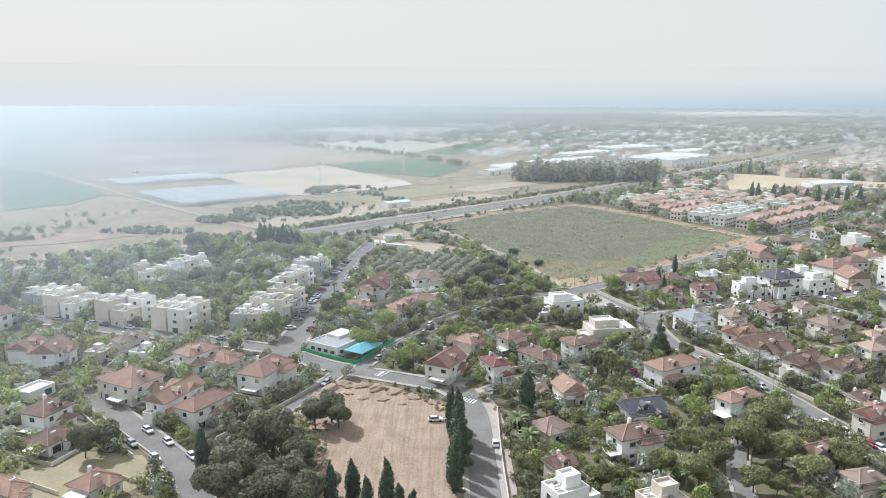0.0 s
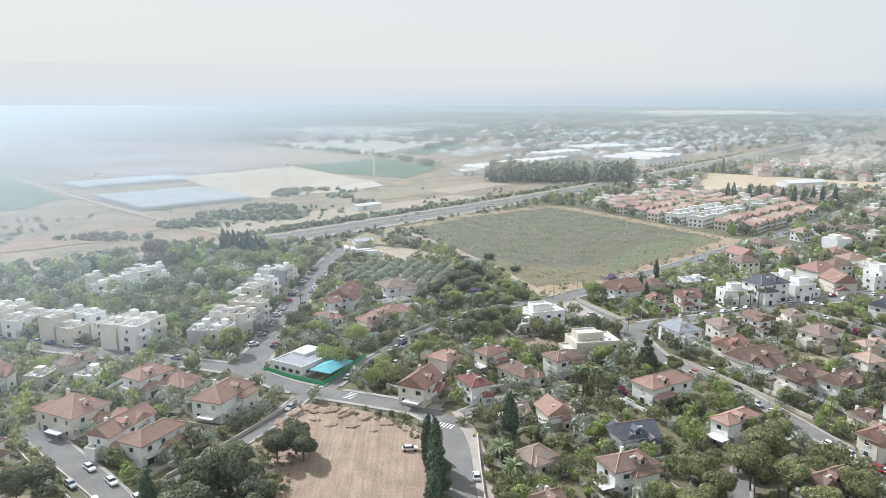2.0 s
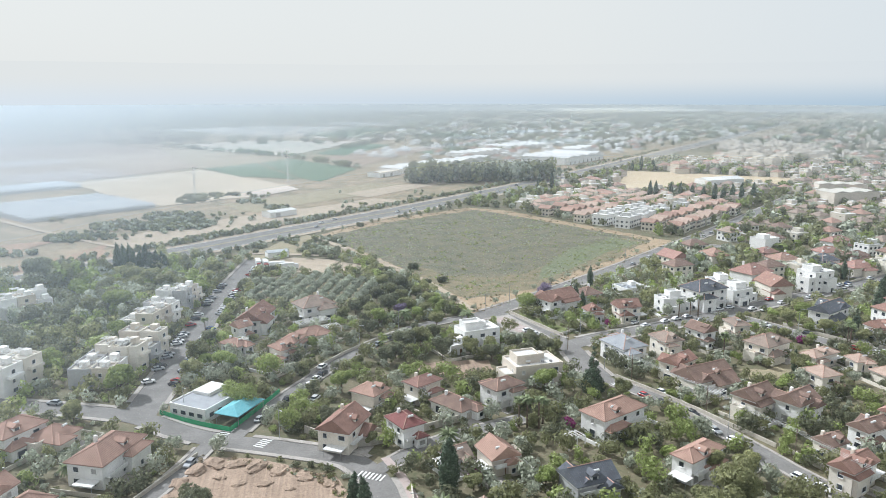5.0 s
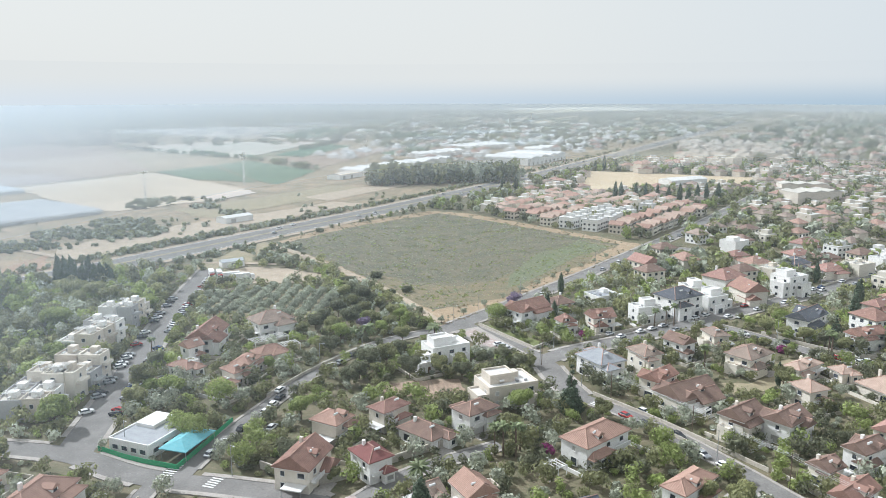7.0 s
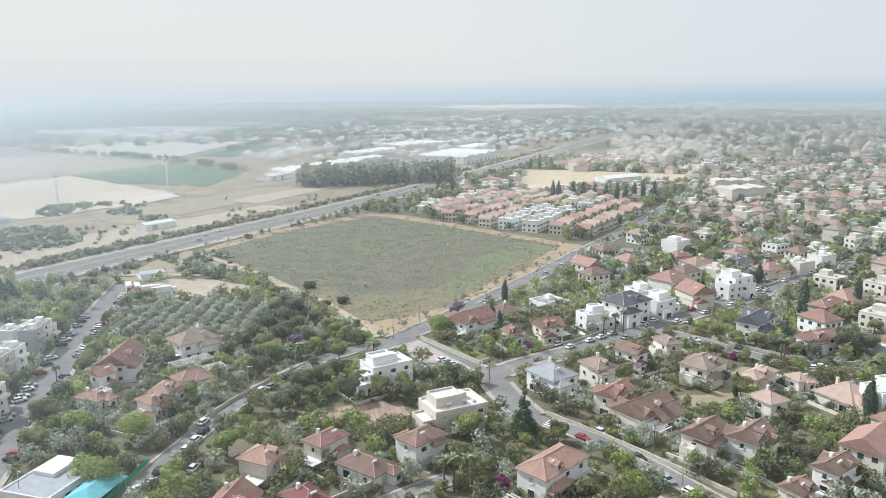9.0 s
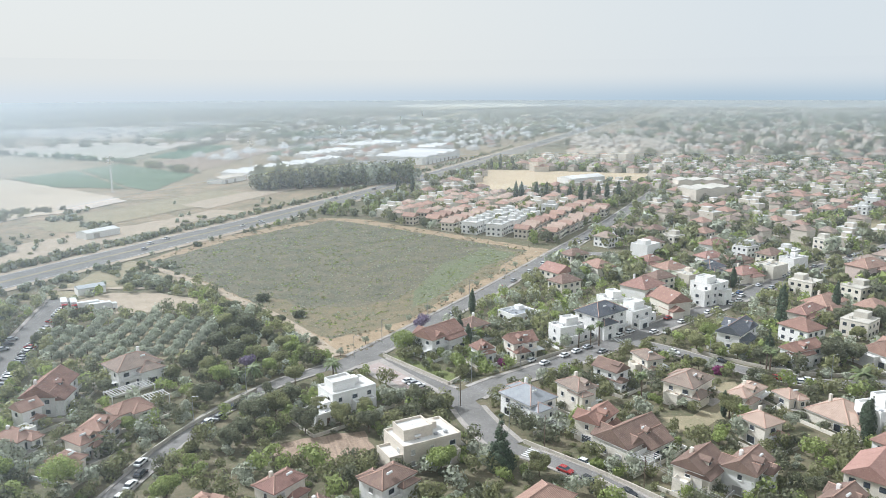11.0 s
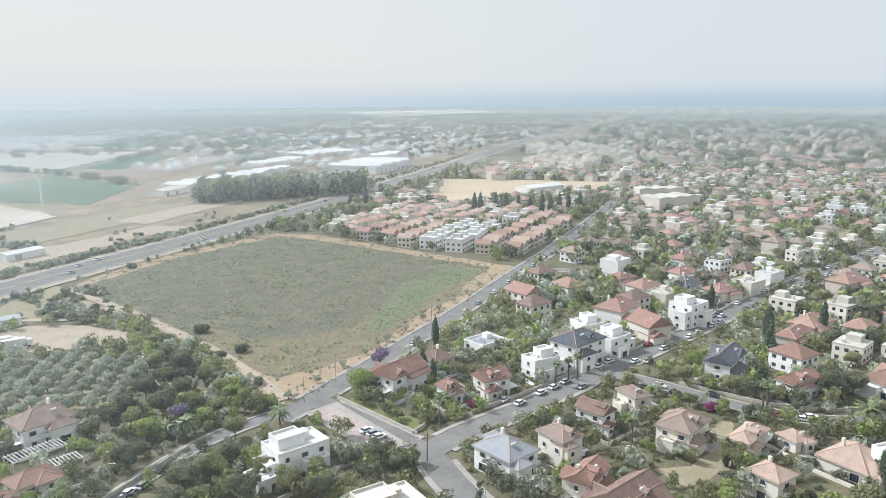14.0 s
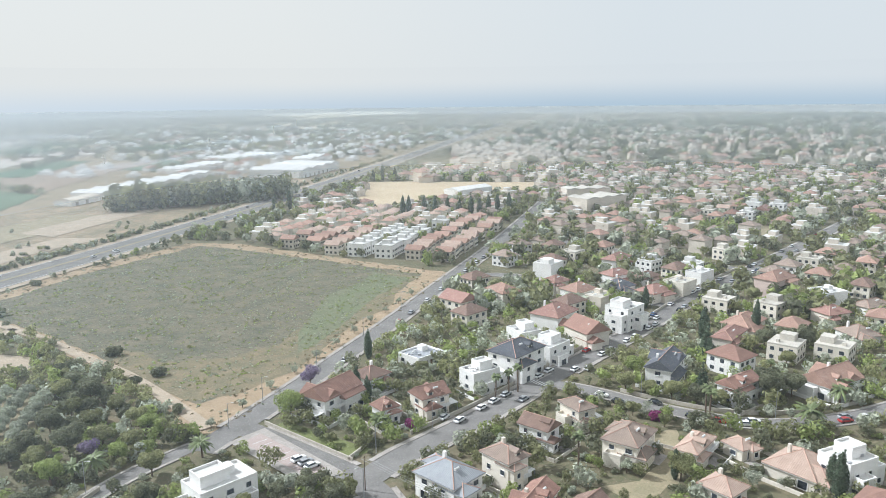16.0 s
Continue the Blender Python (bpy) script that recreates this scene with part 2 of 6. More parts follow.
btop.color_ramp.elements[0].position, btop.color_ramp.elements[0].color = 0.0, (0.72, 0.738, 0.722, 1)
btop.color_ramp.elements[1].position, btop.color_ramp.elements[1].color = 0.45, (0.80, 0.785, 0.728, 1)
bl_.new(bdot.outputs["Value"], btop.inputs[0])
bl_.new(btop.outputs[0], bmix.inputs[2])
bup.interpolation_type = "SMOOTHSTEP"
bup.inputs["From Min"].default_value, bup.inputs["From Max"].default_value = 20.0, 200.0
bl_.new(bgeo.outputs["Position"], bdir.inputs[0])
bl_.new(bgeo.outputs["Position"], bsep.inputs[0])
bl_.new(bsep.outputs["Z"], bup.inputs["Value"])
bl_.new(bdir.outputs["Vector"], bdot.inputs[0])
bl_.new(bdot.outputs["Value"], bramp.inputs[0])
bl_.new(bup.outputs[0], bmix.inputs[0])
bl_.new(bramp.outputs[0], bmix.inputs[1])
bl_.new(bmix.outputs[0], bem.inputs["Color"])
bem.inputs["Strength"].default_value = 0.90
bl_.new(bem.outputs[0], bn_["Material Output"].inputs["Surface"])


# ---- building helpers ----
def mesh_of(name, verts, faces, mats, index=None):
    me = bpy.data.meshes.new(name)
    me.from_pydata(verts, [], faces)
    for m in (mats if isinstance(mats, (list, tuple)) else [mats]):
        me.materials.append(m)
    if index is not None:
        me.polygons.foreach_set("material_index", index)
    me.update()
    return me


def part(name, bm, mat, parent=None, label=""):
    """One mesh object from a bmesh or a mesh, under its thing."""
    if isinstance(bm, bpy.types.Mesh):
        me = bm
    else:
        bmesh.ops.recalc_face_normals(bm, faces=bm.faces)
        me = bpy.data.meshes.new(name)
        bm.to_mesh(me)
        bm.free()
        me.materials.append(mat)
    ob = new(name, me)
    if parent:
        ob.parent = parent
    return tagged(ob, label)


def add_box(bm, x, y, z, sx, sy, sz, bevel=0.0):
    """A box resting at height z, centred on x, y."""
    r = bmesh.ops.create_cube(bm, size=1.0, matrix=Matrix.Translation((x, y, z + sz / 2)) @ Matrix.Diagonal((sx, sy, sz, 1)))
    if bevel:
        bmesh.ops.bevel(bm, geom=list({e for v in r["verts"] for e in v.link_edges}), offset=bevel, segments=1, affect="EDGES")
    return bm


def box(x, y, z, sx, sy, sz, bevel=0.0):
    return add_box(bmesh.new(), x, y, z, sx, sy, sz, bevel)


def add_rod(bm, a, b, r1, r2=None, sides=6):
    a, b = Vector(a), Vector(b)
    d = b - a
    m = Matrix.Translation((a + b) / 2) @ d.to_track_quat("Z", "Y").to_matrix().to_4x4()
    bmesh.ops.create_cone(bm, cap_ends=True, segments=sides, radius1=r1, radius2=r1 if r2 is None else r2, depth=d.length, matrix=m)
    return bm


def near_line(x, y, pts):
    best = 1e9
    for (ax, ay), (bx, by) in zip(pts[:-1], pts[1:]):
        dx, dy = bx - ax, by - ay
        k = max(0.0, min(1.0, ((x - ax) * dx + (y - ay) * dy) / (dx * dx + dy * dy)))
        best = min(best, math.hypot(x - ax - k * dx, y - ay - k * dy))
    return best


def inside(x, y, poly):
    c = False
    for (ax, ay), (bx, by) in zip(poly, poly[1:] + poly[:1]):
        if (ay > y) != (by > y) and x < (bx - ax) * (y - ay) / (by - ay) + ax:
            c = not c
    return c


def smooth_line(pts, rounds=2):
    for _ in range(rounds):
        q = [pts[0]]
        for (ax, ay), (bx, by) in zip(pts[:-1], pts[1:]):
            q += [(0.75 * ax + 0.25 * bx, 0.75 * ay + 0.25 * by), (0.25 * ax + 0.75 * bx, 0.25 * ay + 0.75 * by)]
        pts = q + [pts[-1]]
    return pts


def ribbon(pts, lo, hi, z):
    """A strip from lo to hi metres right of a line, and its vertices and faces."""
    v, f = [], []
    for i, (x, y) in enumerate(pts):
        a, b = pts[max(i - 1, 0)], pts[min(i + 1, len(pts) - 1)]
        d = Vector((b[0] - a[0], b[1] - a[1])).normalized()
        nx, ny = d.y, -d.x
        v += [(x + nx * lo, y + ny * lo, z), (x + nx * hi, y + ny * hi, z)]
        if i:
            f.append((2 * i - 2, 2 * i, 2 * i + 1, 2 * i - 1))
    return v, f


def slab(name, poly, z, mat, label="", wobble=0.0, thick=0.0):
    """A flat piece of ground with an uneven edge."""
    if wobble:
        q = []
        for (ax, ay), (bx, by) in zip(poly, poly[1:] + poly[:1]):
            n = max(2, int(math.hypot(bx - ax, by - ay) / (wobble * 4)))
            for i in range(n):
                k = i / n
                q.append((ax + (bx - ax) * k + random.uniform(-wobble, wobble), ay + (by - ay) * k + random.uniform(-wobble, wobble)))
        poly = q
    bm = bmesh.new()
    bm.faces.new([bm.verts.new((x, y, z)) for x, y in poly])
    bmesh.ops.triangulate(bm, faces=bm.faces)
    for f in bm.faces:
        if f.normal.z < 0:
            f.normal_flip()
    me = bpy.data.meshes.new(name)
    bm.to_mesh(me)
    bm.free()
    me.materials.append(mat)
    return tagged(new(name, me), label, "ground", kind="structure")


# ---- plan ----
HIGHWAY = [(-420, 205), (-250, 345), (-101, 481), (-19, 565), (72, 655), (237, 835), (555, 1220), (1052, 1833), (1700, 2640)]
MAIN = [(10, 90), (10, 153), (10, 180), (10, 206), (5, 221), (-2, 226.5), (-12, 231), (-21, 235), (-30.5, 238.5), (-40.5, 244), (-50, 252), (-57, 258), (-71, 264), (-90, 270), (-150, 290), (-230, 318)]
CARSTREET = [(-57, 257), (-55, 288), (-53, 340), (-51, 383), (-47, 430), (-43, 468)]
LANE = [(-29, 238), (-23, 254), (-12, 274), (-4, 288), (5, 303), (14, 315), (31, 331), (48, 339), (58, 343)]
DRIVE = [(8, 216), (22, 229), (38, 236), (52, 241)]
FIELDROAD = [(52, 337), (81, 360), (117, 391), (149, 419), (200, 467), (262, 523), (330, 590), (420, 680)]
BEND = [(66, 346), (77, 318), (84, 300), (83, 284), (84, 268), (92, 255), (97, 245), (101, 232), (106, 214), (110, 197), (117, 180), (126, 160), (140, 130)]
AVENUE = [(83, 300), (96, 307), (109, 311), (132, 319), (160, 331), (193, 344), (232, 359), (294, 386), (349, 403), (440, 436), (560, 480)]
SIDE = [(160, 331), (169, 316), (175, 300), (181, 288), (190, 275), (206, 266), (232, 261), (280, 262), (360, 275)]
LOWER = [(-105, 215), (-88, 197), (-75, 184), (-61, 168), (-52, 150), (-40, 120)]
WALLANE = [(-34, 238), (-39, 222), (-46, 206), (-58, 185)]
CROSS = [(262, 372), (250, 420), (235, 470), (200, 467)]
NEARLANE = [(107, 210), (85, 196), (72, 172), (66, 140), (62, 110)]
FARSTREET = [(349, 403), (330, 470), (310, 540), (285, 545)]
EAST = [(232, 261), (250, 215), (262, 170), (268, 120)]
ROADS = [(MAIN, 3.6), (CARSTREET, 5.0), (LANE, 2.4), (FIELDROAD, 4.2), (BEND[:5], 4.0), (BEND[4:], 2.6), (AVENUE, 4.2), (SIDE, 3.0), (LOWER, 3.4), (WALLANE, 2.2), (CROSS, 3.2), (NEARLANE, 2.0), (FARSTREET, 3.2), (EAST, 3.0), (DRIVE, 2.2)]
DIRT_LOT = [(-36, 231), (-22, 228), (-3, 216), (3, 205), (5, 180), (5, 150), (4, 125), (-32, 140), (-32, 172), (-36, 195), (-44, 204)]
BIG_FIELD = [(-8, 530), (40, 583), (112, 632), (127, 616), (197, 488), (142, 433), (89, 385), (79, 380), (68, 376), (57, 368), (46, 411), (34, 437), (26, 460), (12, 490)]
FIELD_EDGE = [(-14, 532), (30, 592), (108, 645), (134, 630), (212, 482), (150, 424), (84, 366), (60, 346), (50, 352), (49, 378), (40, 410), (29, 434), (20, 458), (6, 488)]
YARD = [(-44, 456), (-22, 470), (-2, 462), (14, 446), (15, 430), (-12, 431), (-42, 438)]
OLIVES = [(-42, 408), (-2, 422), (18, 398), (13, 362), (-16, 366), (-38, 378)]
TERRACES = [(144, 628), (200, 700), (245, 712), (290, 690), (318, 600), (313, 570), (240, 512), (209, 500), (179, 536)]
WHEATFIELD = [(250, 722), (356, 920), (530, 795), (443, 742), (298, 716)]
BARE = [(132, 270), (141, 267), (152, 271), (157, 283), (171, 285), (160, 271), (149, 261), (131, 258)]
KINDER = [(-47, 259), (-30, 246), (-20, 262), (-39, 277)]
BARE_GARDEN = [(25, 289), (38, 291), (51, 289), (52, 277), (40, 275), (27, 281)]
DRY_PLOT = [(-104, 166), (-95, 180), (-76, 177), (-68, 168), (-73, 158), (-90, 150)]
footprints = []


def side_of_highway(x, y):
    """Metres towards the town from the straight line of the highway."""
    if y < 481 or x < -101:
        return (x + 101) * 0.68 - (y - 481) * 0.733
    return (x + 101) * 0.745 - (y - 481) * 0.667


def free_spot(x, y, gap):
    for pts, half in ROADS:
        if near_line(x, y, pts) < half + 2.0 + gap:
            return False
    for hx, hy, a, w, d in footprints:
        c, s = math.cos(a), math.sin(a)
        u, v = (x - hx) * c + (y - hy) * s, -(x - hx) * s + (y - hy) * c
        if abs(u) < w / 2 + gap and abs(v) < d / 2 + gap:
            return False
    return not any(inside(x, y, p) for p in (DIRT_LOT, FIELD_EDGE, YARD, BARE, BARE_GARDEN, KINDER, DRY_PLOT, WHEATFIELD, PARKING))


PARKING = [(60, 338), (71, 342), (81, 306), (70, 306)]

# ---- ground ----
bm = bmesh.new()
bmesh.ops.create_grid(bm, x_segments=24, y_segments=24, size=6000)
tagged(part("ground", bm, COUNTRY), "dry flat countryside with patches of scrub", "ground", kind="structure")
slab("town_ground", [(-420, 120), (-400, 205), (-260, 325), (-105, 462), (-20, 545), (60, 628), (240, 818), (560, 1200), (900, 1600), (2300, 1700), (2600, 300), (1200, -300), (-420, -300)], 0.04, GARDEN, "garden soil, lawns and shrubs of the town")
slab("dirt_lot", DIRT_LOT, 0.10, DIRT, "bare brown earth lot with wheel tracks", 1.0)
slab("field_margin", FIELD_EDGE, 0.08, MARGIN, "dry orange-brown grass margin of the open field", 1.5)
slab("open_field", BIG_FIELD, 0.13, FIELD, "open field of low green and dry weeds", 1.5)
slab("green_patch", [(98, 398), (142, 438), (190, 486), (176, 504), (140, 470), (108, 424)], 0.16, GREENWEEDS, "patch of fresher green weeds", 3.0)
slab("dry_corner", [(54, 372), (72, 374), (92, 384), (142, 430), (194, 482), (186, 500), (136, 452), (98, 416), (76, 408), (56, 416), (40, 444), (44, 412)], 0.15, CORNER, "brown dry grass at the field's near corner", 3.0)
slab("dry_slope", [(34, 366), (48, 362), (47, 384), (38, 410), (30, 420), (28, 396)], 0.11, CORNER, "brown dry grass slope beside the track", 1.5)
slab("rough_ground", [(-62, 470), (-40, 505), (-16, 540), (-10, 528), (6, 490), (0, 476), (-22, 474), (-44, 462)], 0.085, DRY, "rough dry ground with heaps and scrub", 2.0)
slab("yard", YARD, 0.09, TRACK, "sandy yard behind the olive grove", 1.5)
slab("grove_ground", OLIVES, 0.09, DRY, "dry ground under the olive trees", 1.0)
slab("bare_plot", BARE, 0.10, DRY, "dry grass plot between houses", 1.0)
slab("bare_garden", BARE_GARDEN, 0.10, DIRT, "bare earth garden plot", 0.7)
slab("dry_plot", DRY_PLOT, 0.10, DRY, "dry yellow grass plot", 0.7)
slab("lawn", [(72, 341), (78, 344), (92, 315), (85, 312)], 0.12, LAWN, "bright green lawn beside the parking bays", 0.3)
slab("lawn_garden", [(150, 372), (163, 378), (172, 362), (160, 356)], 0.12, LAWN, "green garden lawn", 0.5)
slab("wheat_field", WHEATFIELD, 0.20, WHEAT, "harvested golden wheat field", 4)
slab("beige_field", [(-267, 868), (-157, 1005), (-42, 821), (-64, 744), (-140, 690), (-163, 713)], 0.35, BEIGE, "beige stubble field", 3)
slab("pale_field", [(-84, 770), (-44, 818), (-30, 790), (-64, 742)], 0.5, PALE, "pale strip of stubble", 2)
slab("white_field", [(-295, 1457), (-160, 1610), (60, 1560), (-20, 1330), (-64, 1200)], 0.5, PALE, "field under white plastic sheets", 4)
slab("white_field", [(-60, 1740), (110, 1820), (150, 1600), (60, 1590)], 0.5, PALE, "field under white plastic sheets", 4)
slab("green_field", [(-156, 1014), (-100, 1090), (-35, 880), (-104, 921)], 0.4, CROP, "green crop field", 2)
slab("green_field", [(-96, 1095), (-55, 1153), (32, 990), (-12, 852), (-32, 885)], 0.4, CROP, "green crop field", 2)
slab("green_field", [(-348, 590), (-549, 935), (-472, 888), (-308, 694), (-316, 632)], 0.35, CROP, "dark green orchard field", 3)
slab("green_field", [(138, 1249), (220, 1380), (245, 1318), (173, 1185)], 0.45, CROP, "green crop strip", 2)
slab("green_field", [(-20, 1250), (60, 1500), (110, 1440), (20, 1200)], 0.42, CROP, "green crop field", 3)
slab("brown_field", [(-24, 1146), (71, 1312), (230, 1421), (128, 1239), (32, 1009)], 0.35, BROWN, "ploughed brown field", 3)
slab("brown_field", [(-500, 960), (-280, 880), (-165, 1040), (-300, 1420), (-800, 1500)], 0.28, BROWN, "ploughed brown field", 5)
slab("red_earth", [(-226, 372), (-235, 410), (-200, 448), (-163, 474), (-136, 526), (-126, 490), (-180, 412), (-205, 372)], 0.30, REDEARTH, "red-brown earth beside the highway", 4)
slab("red_earth", [(-330, 430), (-260, 500), (-170, 540), (-190, 490), (-280, 430)], 0.31, REDEARTH, "red-brown earth strip", 5)
slab("sand_strip", [(-120, 505), (-40, 592), (60, 700), (40, 712), (-70, 620), (-140, 545)], 0.3, TRACK, "sandy earth beside the highway", 3)
slab("sand_strip", [(30, 720), (120, 820), (170, 850), (110, 850), (10, 750)], 0.31, TRACK, "sandy earth beside the highway", 3)
slab("scrub_field", [(-60, 640), (20, 730), (80, 810), (40, 830), (-90, 690)], 0.26, DRY, "dry scrub field", 4)
slab("orange_field", [(760, 2350), (900, 3100), (1500, 3300), (1350, 2700)], 0.6, WHEAT, "distant harvested field", 8)
slab("dry_lot", [(446, 500), (480, 496), (446, 462), (418, 464)], 0.14, DRY, "dry grass lot between houses", 2)

# farm tracks across the fields
for pts in ([(-479, 902), (-361, 770), (-274, 667), (-196, 582), (-136, 521), (-108, 500)], [(57, 350), (51, 378), (42, 411), (31, 435), (23, 458), (9, 488), (-11, 528)], [(-50, 485), (-26, 480), (-4, 470), (9, 488)]):
    v, f = ribbon(smooth_line(pts), -2.2, 2.2, 0.42)
    tagged(new("dirt_track", mesh_of("dirt_track", v, f, TRACK)), "pale sandy farm track", "track", kind="structure")

# roads with raised pavements
for k, (pts, half) in enumerate(ROADS):
    line = smooth_line(pts)
    v, f = ribbon(line, -half, half, 0.16 + 0.006 * k)
    tagged(new("road", mesh_of("road", v, f, ASPHALT)), "grey worn asphalt street", "road", kind="structure")
    for sgn in (-1, 1):
        lo, hi = sorted((sgn * half, sgn * (half + (1.5 if half > 3.5 else 0.9))))
        # pavements stop where another road crosses
        runs, run = [], []
        for i, (x, y) in enumerate(line):
            a, b = line[max(i - 1, 0)], line[min(i + 1, len(line) - 1)]
            d = Vector((b[0] - a[0], b[1] - a[1])).normalized()
            cx, cy = x + d.y * (lo + hi) / 2, y - d.x * (lo + hi) / 2
            if any(near_line(cx, cy, o) < h2 + 1.0 for o, h2 in ROADS if o is not pts):
                if len(run) > 1:
                    runs.append(run)
                run = []
            else:
                run.append((x, y))
        if len(run) > 1:
            runs.append(run)
        for run in runs:
            v, f = ribbon(run, lo, hi, 0.32)
            n = len(v)
            v += [(a, b, 0.0) for a, b, _ in v]
            for i in range(n // 2 - 1):
                f += [(2 * i, 2 * i + n, 2 * i + 2 + n, 2 * i + 2), (2 * i + 1, 2 * i + 3, 2 * i + 3 + n, 2 * i + 1 + n)]
            tagged(new("pavement", mesh_of("pavement", v, f, PAVING)), "pale concrete pavement with kerb", "pavement", kind="structure")
line = smooth_line(HIGHWAY)
for lo, hi, z, mat, nm, lab in ((-13, 13, 0.5, ASPHALT, "highway", "grey asphalt highway with two carriageways"), (-1.2, 1.2, 0.62, DRY, "median", "planted strip between the carriageways"), (-12.2, -11.8, 0.6, PAINT, "edge_line", "white edge line"), (11.8, 12.2, 0.6, PAINT, "edge_line", "white edge line"), (13, 18, 0.45, TRACK, "verge", "sandy road verge"), (-18, -13, 0.45, TRACK, "verge", "sandy road verge")):
    v, f = ribbon(line, lo, hi, z)
    tagged(new(nm, mesh_of(nm, v, f, mat)), lab, "road", kind="structure")


v, f = ribbon(smooth_line(MAIN[:5]), 5.1, 7.4, 0.30)
tagged(new("pavement", mesh_of("pavement", v, f, REDPAVE)), "wide reddish paved footway beside the street", "pavement", kind="structure")


def earth_heap(x, y, r, tall, seed):
    """A low uneven heap of earth."""
    rs = random.Random(seed)
    bm = bmesh.new()
    bmesh.ops.create_icosphere(bm, subdivisions=3, radius=1.0)
    off = Vector((rs.uniform(0, 50), rs.uniform(0, 50), 0))
    for q in bm.verts:
        k = 1 + 0.35 * noise.noise(q.co * 1.8 + off) + 0.16 * noise.noise(q.co * 5 + off)
        q.co = Vector((q.co.x * r * k, q.co.y * r * 0.7 * k, max(q.co.z, -0.1) * tall * k))
    ob = tagged(part("earth_heap", bm, DIRT), "low heap of brown earth on the bare lot", "earth heap", group="earth heaps")
    ob.matrix_world = pose(x, y, 0.1, 0, 0, rs.uniform(0, 180))


for i, (x, y, r, tall) in enumerate(((-35, 223, 3.2, 1.0), (-31, 226, 3.4, 1.1), (-26, 225, 3.0, 0.9), (-21, 223, 3.4, 1.0), (-15, 220, 3.0, 0.8), (-9, 216, 2.6, 0.7), (-38, 217, 2.8, 0.8), (-29, 219, 2.2, 0.6), (-18, 214, 2.0, 0.5), (-24, 215, 1.8, 0.5), (-3, 212, 2.4, 0.6), (-12, 211, 1.5, 0.4), (-39, 210, 2.4, 0.7))):
    earth_heap(x, y, r, tall, i)


def stripes(x, y, heading, n, length, gap=1.0, wide=0.5):
    """A zebra crossing."""
    bm = bmesh.new()
    for i in range(n):
        add_box(bm, 0, (i - (n - 1) / 2) * gap, 0.0, length, wide, 0.02)
    ob = tagged(part("crossing", bm, PAINT), "white zebra crossing on asphalt", "road marking", kind="structure")
    ob.matrix_world = pose(x, y, 0.26, 0, 0, heading)


stripes(88, 262, -55, 7, 3.0)
stripes(-31, 243, -25, 8, 3.0)
stripes(7, 214, 60, 7, 3.0)
stripes(-20, 236, -30, 6, 3.0)
stripes(158, 331, 20, 7, 3.0)
slab("parking", PARKING, 0.36, PAVING, "paved parking bays")
for i in range(9):
    ob = tagged(part("bay_line", box(0, 0, 0, 4.6, 0.12, 0.02), PAINT), "white parking bay line", "road marking", kind="structure")
    ob.matrix_world = pose(67.5 + i * 0.75, 334 - i * 2.6, 0.38, 0, 0, 16)
slab("red_bays", [(63, 336), (69, 339), (78, 311), (72, 309)], 0.37, REDPAVE, "reddish brick parking bays")

# ---- houses ----
window_frame = mesh_of("window_frame", [], [], TRIM)
bm = bmesh.new()
rings = []
for yy in (-0.07, 0.07):
    for hw, z0, z1 in ((0.74, -0.06, 1.32), (0.62, 0.05, 1.25)):
        rings.append([bm.verts.new((px, yy - (0.12 if yy < 0 and hw > 0.7 and pz < 0 else 0), pz)) for px, pz in ((-hw, z0), (hw, z0), (hw, z1), (-hw, z1))])
for i in range(4):
    j = (i + 1) % 4
    o1, i1, o2, i2 = rings
    bm.faces.new((o1[i], o1[j], i1[j], i1[i]))
    bm.faces.new((o2[j], o2[i], i2[i], i2[j]))
    bm.faces.new((o1[j], o1[i], o2[i], o2[j]))
    bm.faces.new((i1[i], i1[j], i2[j], i2[i]))
bm.to_mesh(window_frame)
bm.free()
window_pane = mesh_of("pane", [(-.63, 0, .05), (.63, 0, .05), (.63, 0, 1.25), (-.63, 0, 1.25), (-.63, .05, .05), (.63, .05, .05), (.63, .05, 1.25), (-.63, .05, 1.25)],
                      [(0, 1, 2, 3), (5, 4, 7, 6), (0, 4, 5, 1), (3, 2, 6, 7), (0, 3, 7, 4), (1, 5, 6, 2)], GLASS)
window_blind = mesh_of("blind", [v.co[:] for v in window_pane.vertices], [tuple(p.vertices) for p in window_pane.polygons], SHUTTER)


glazed_window = mesh_of("glazed_window", [v.co[:] for v in window_frame.vertices] + [(v.co.x, v.co.y - 0.02, v.co.z) for v in window_pane.vertices],
                        [tuple(p.vertices) for p in window_frame.polygons] + [tuple(q + len(window_frame.vertices) for q in p.vertices) for p in window_pane.polygons],
                        [TRIM, GLASS], [0] * len(window_frame.polygons) + [1] * len(window_pane.polygons))


def window(parent, x, y, z, turn, wide=1.0, high=1.0):
    spot = parent.matrix_basis.translation
    far = math.hypot(spot.x - 40, spot.y - 130) > 150
    w = part("window", glazed_window if far else window_frame, None, parent)
    w.matrix_basis = pose(x, y, z, 0, 0, turn) @ Matrix.Diagonal((wide, 1, high, 1))
    if far:
        return
    p = part("pane", window_blind if random.random() < 0.25 else window_pane, None, w)
    p.location = (0, -0.02, 0)


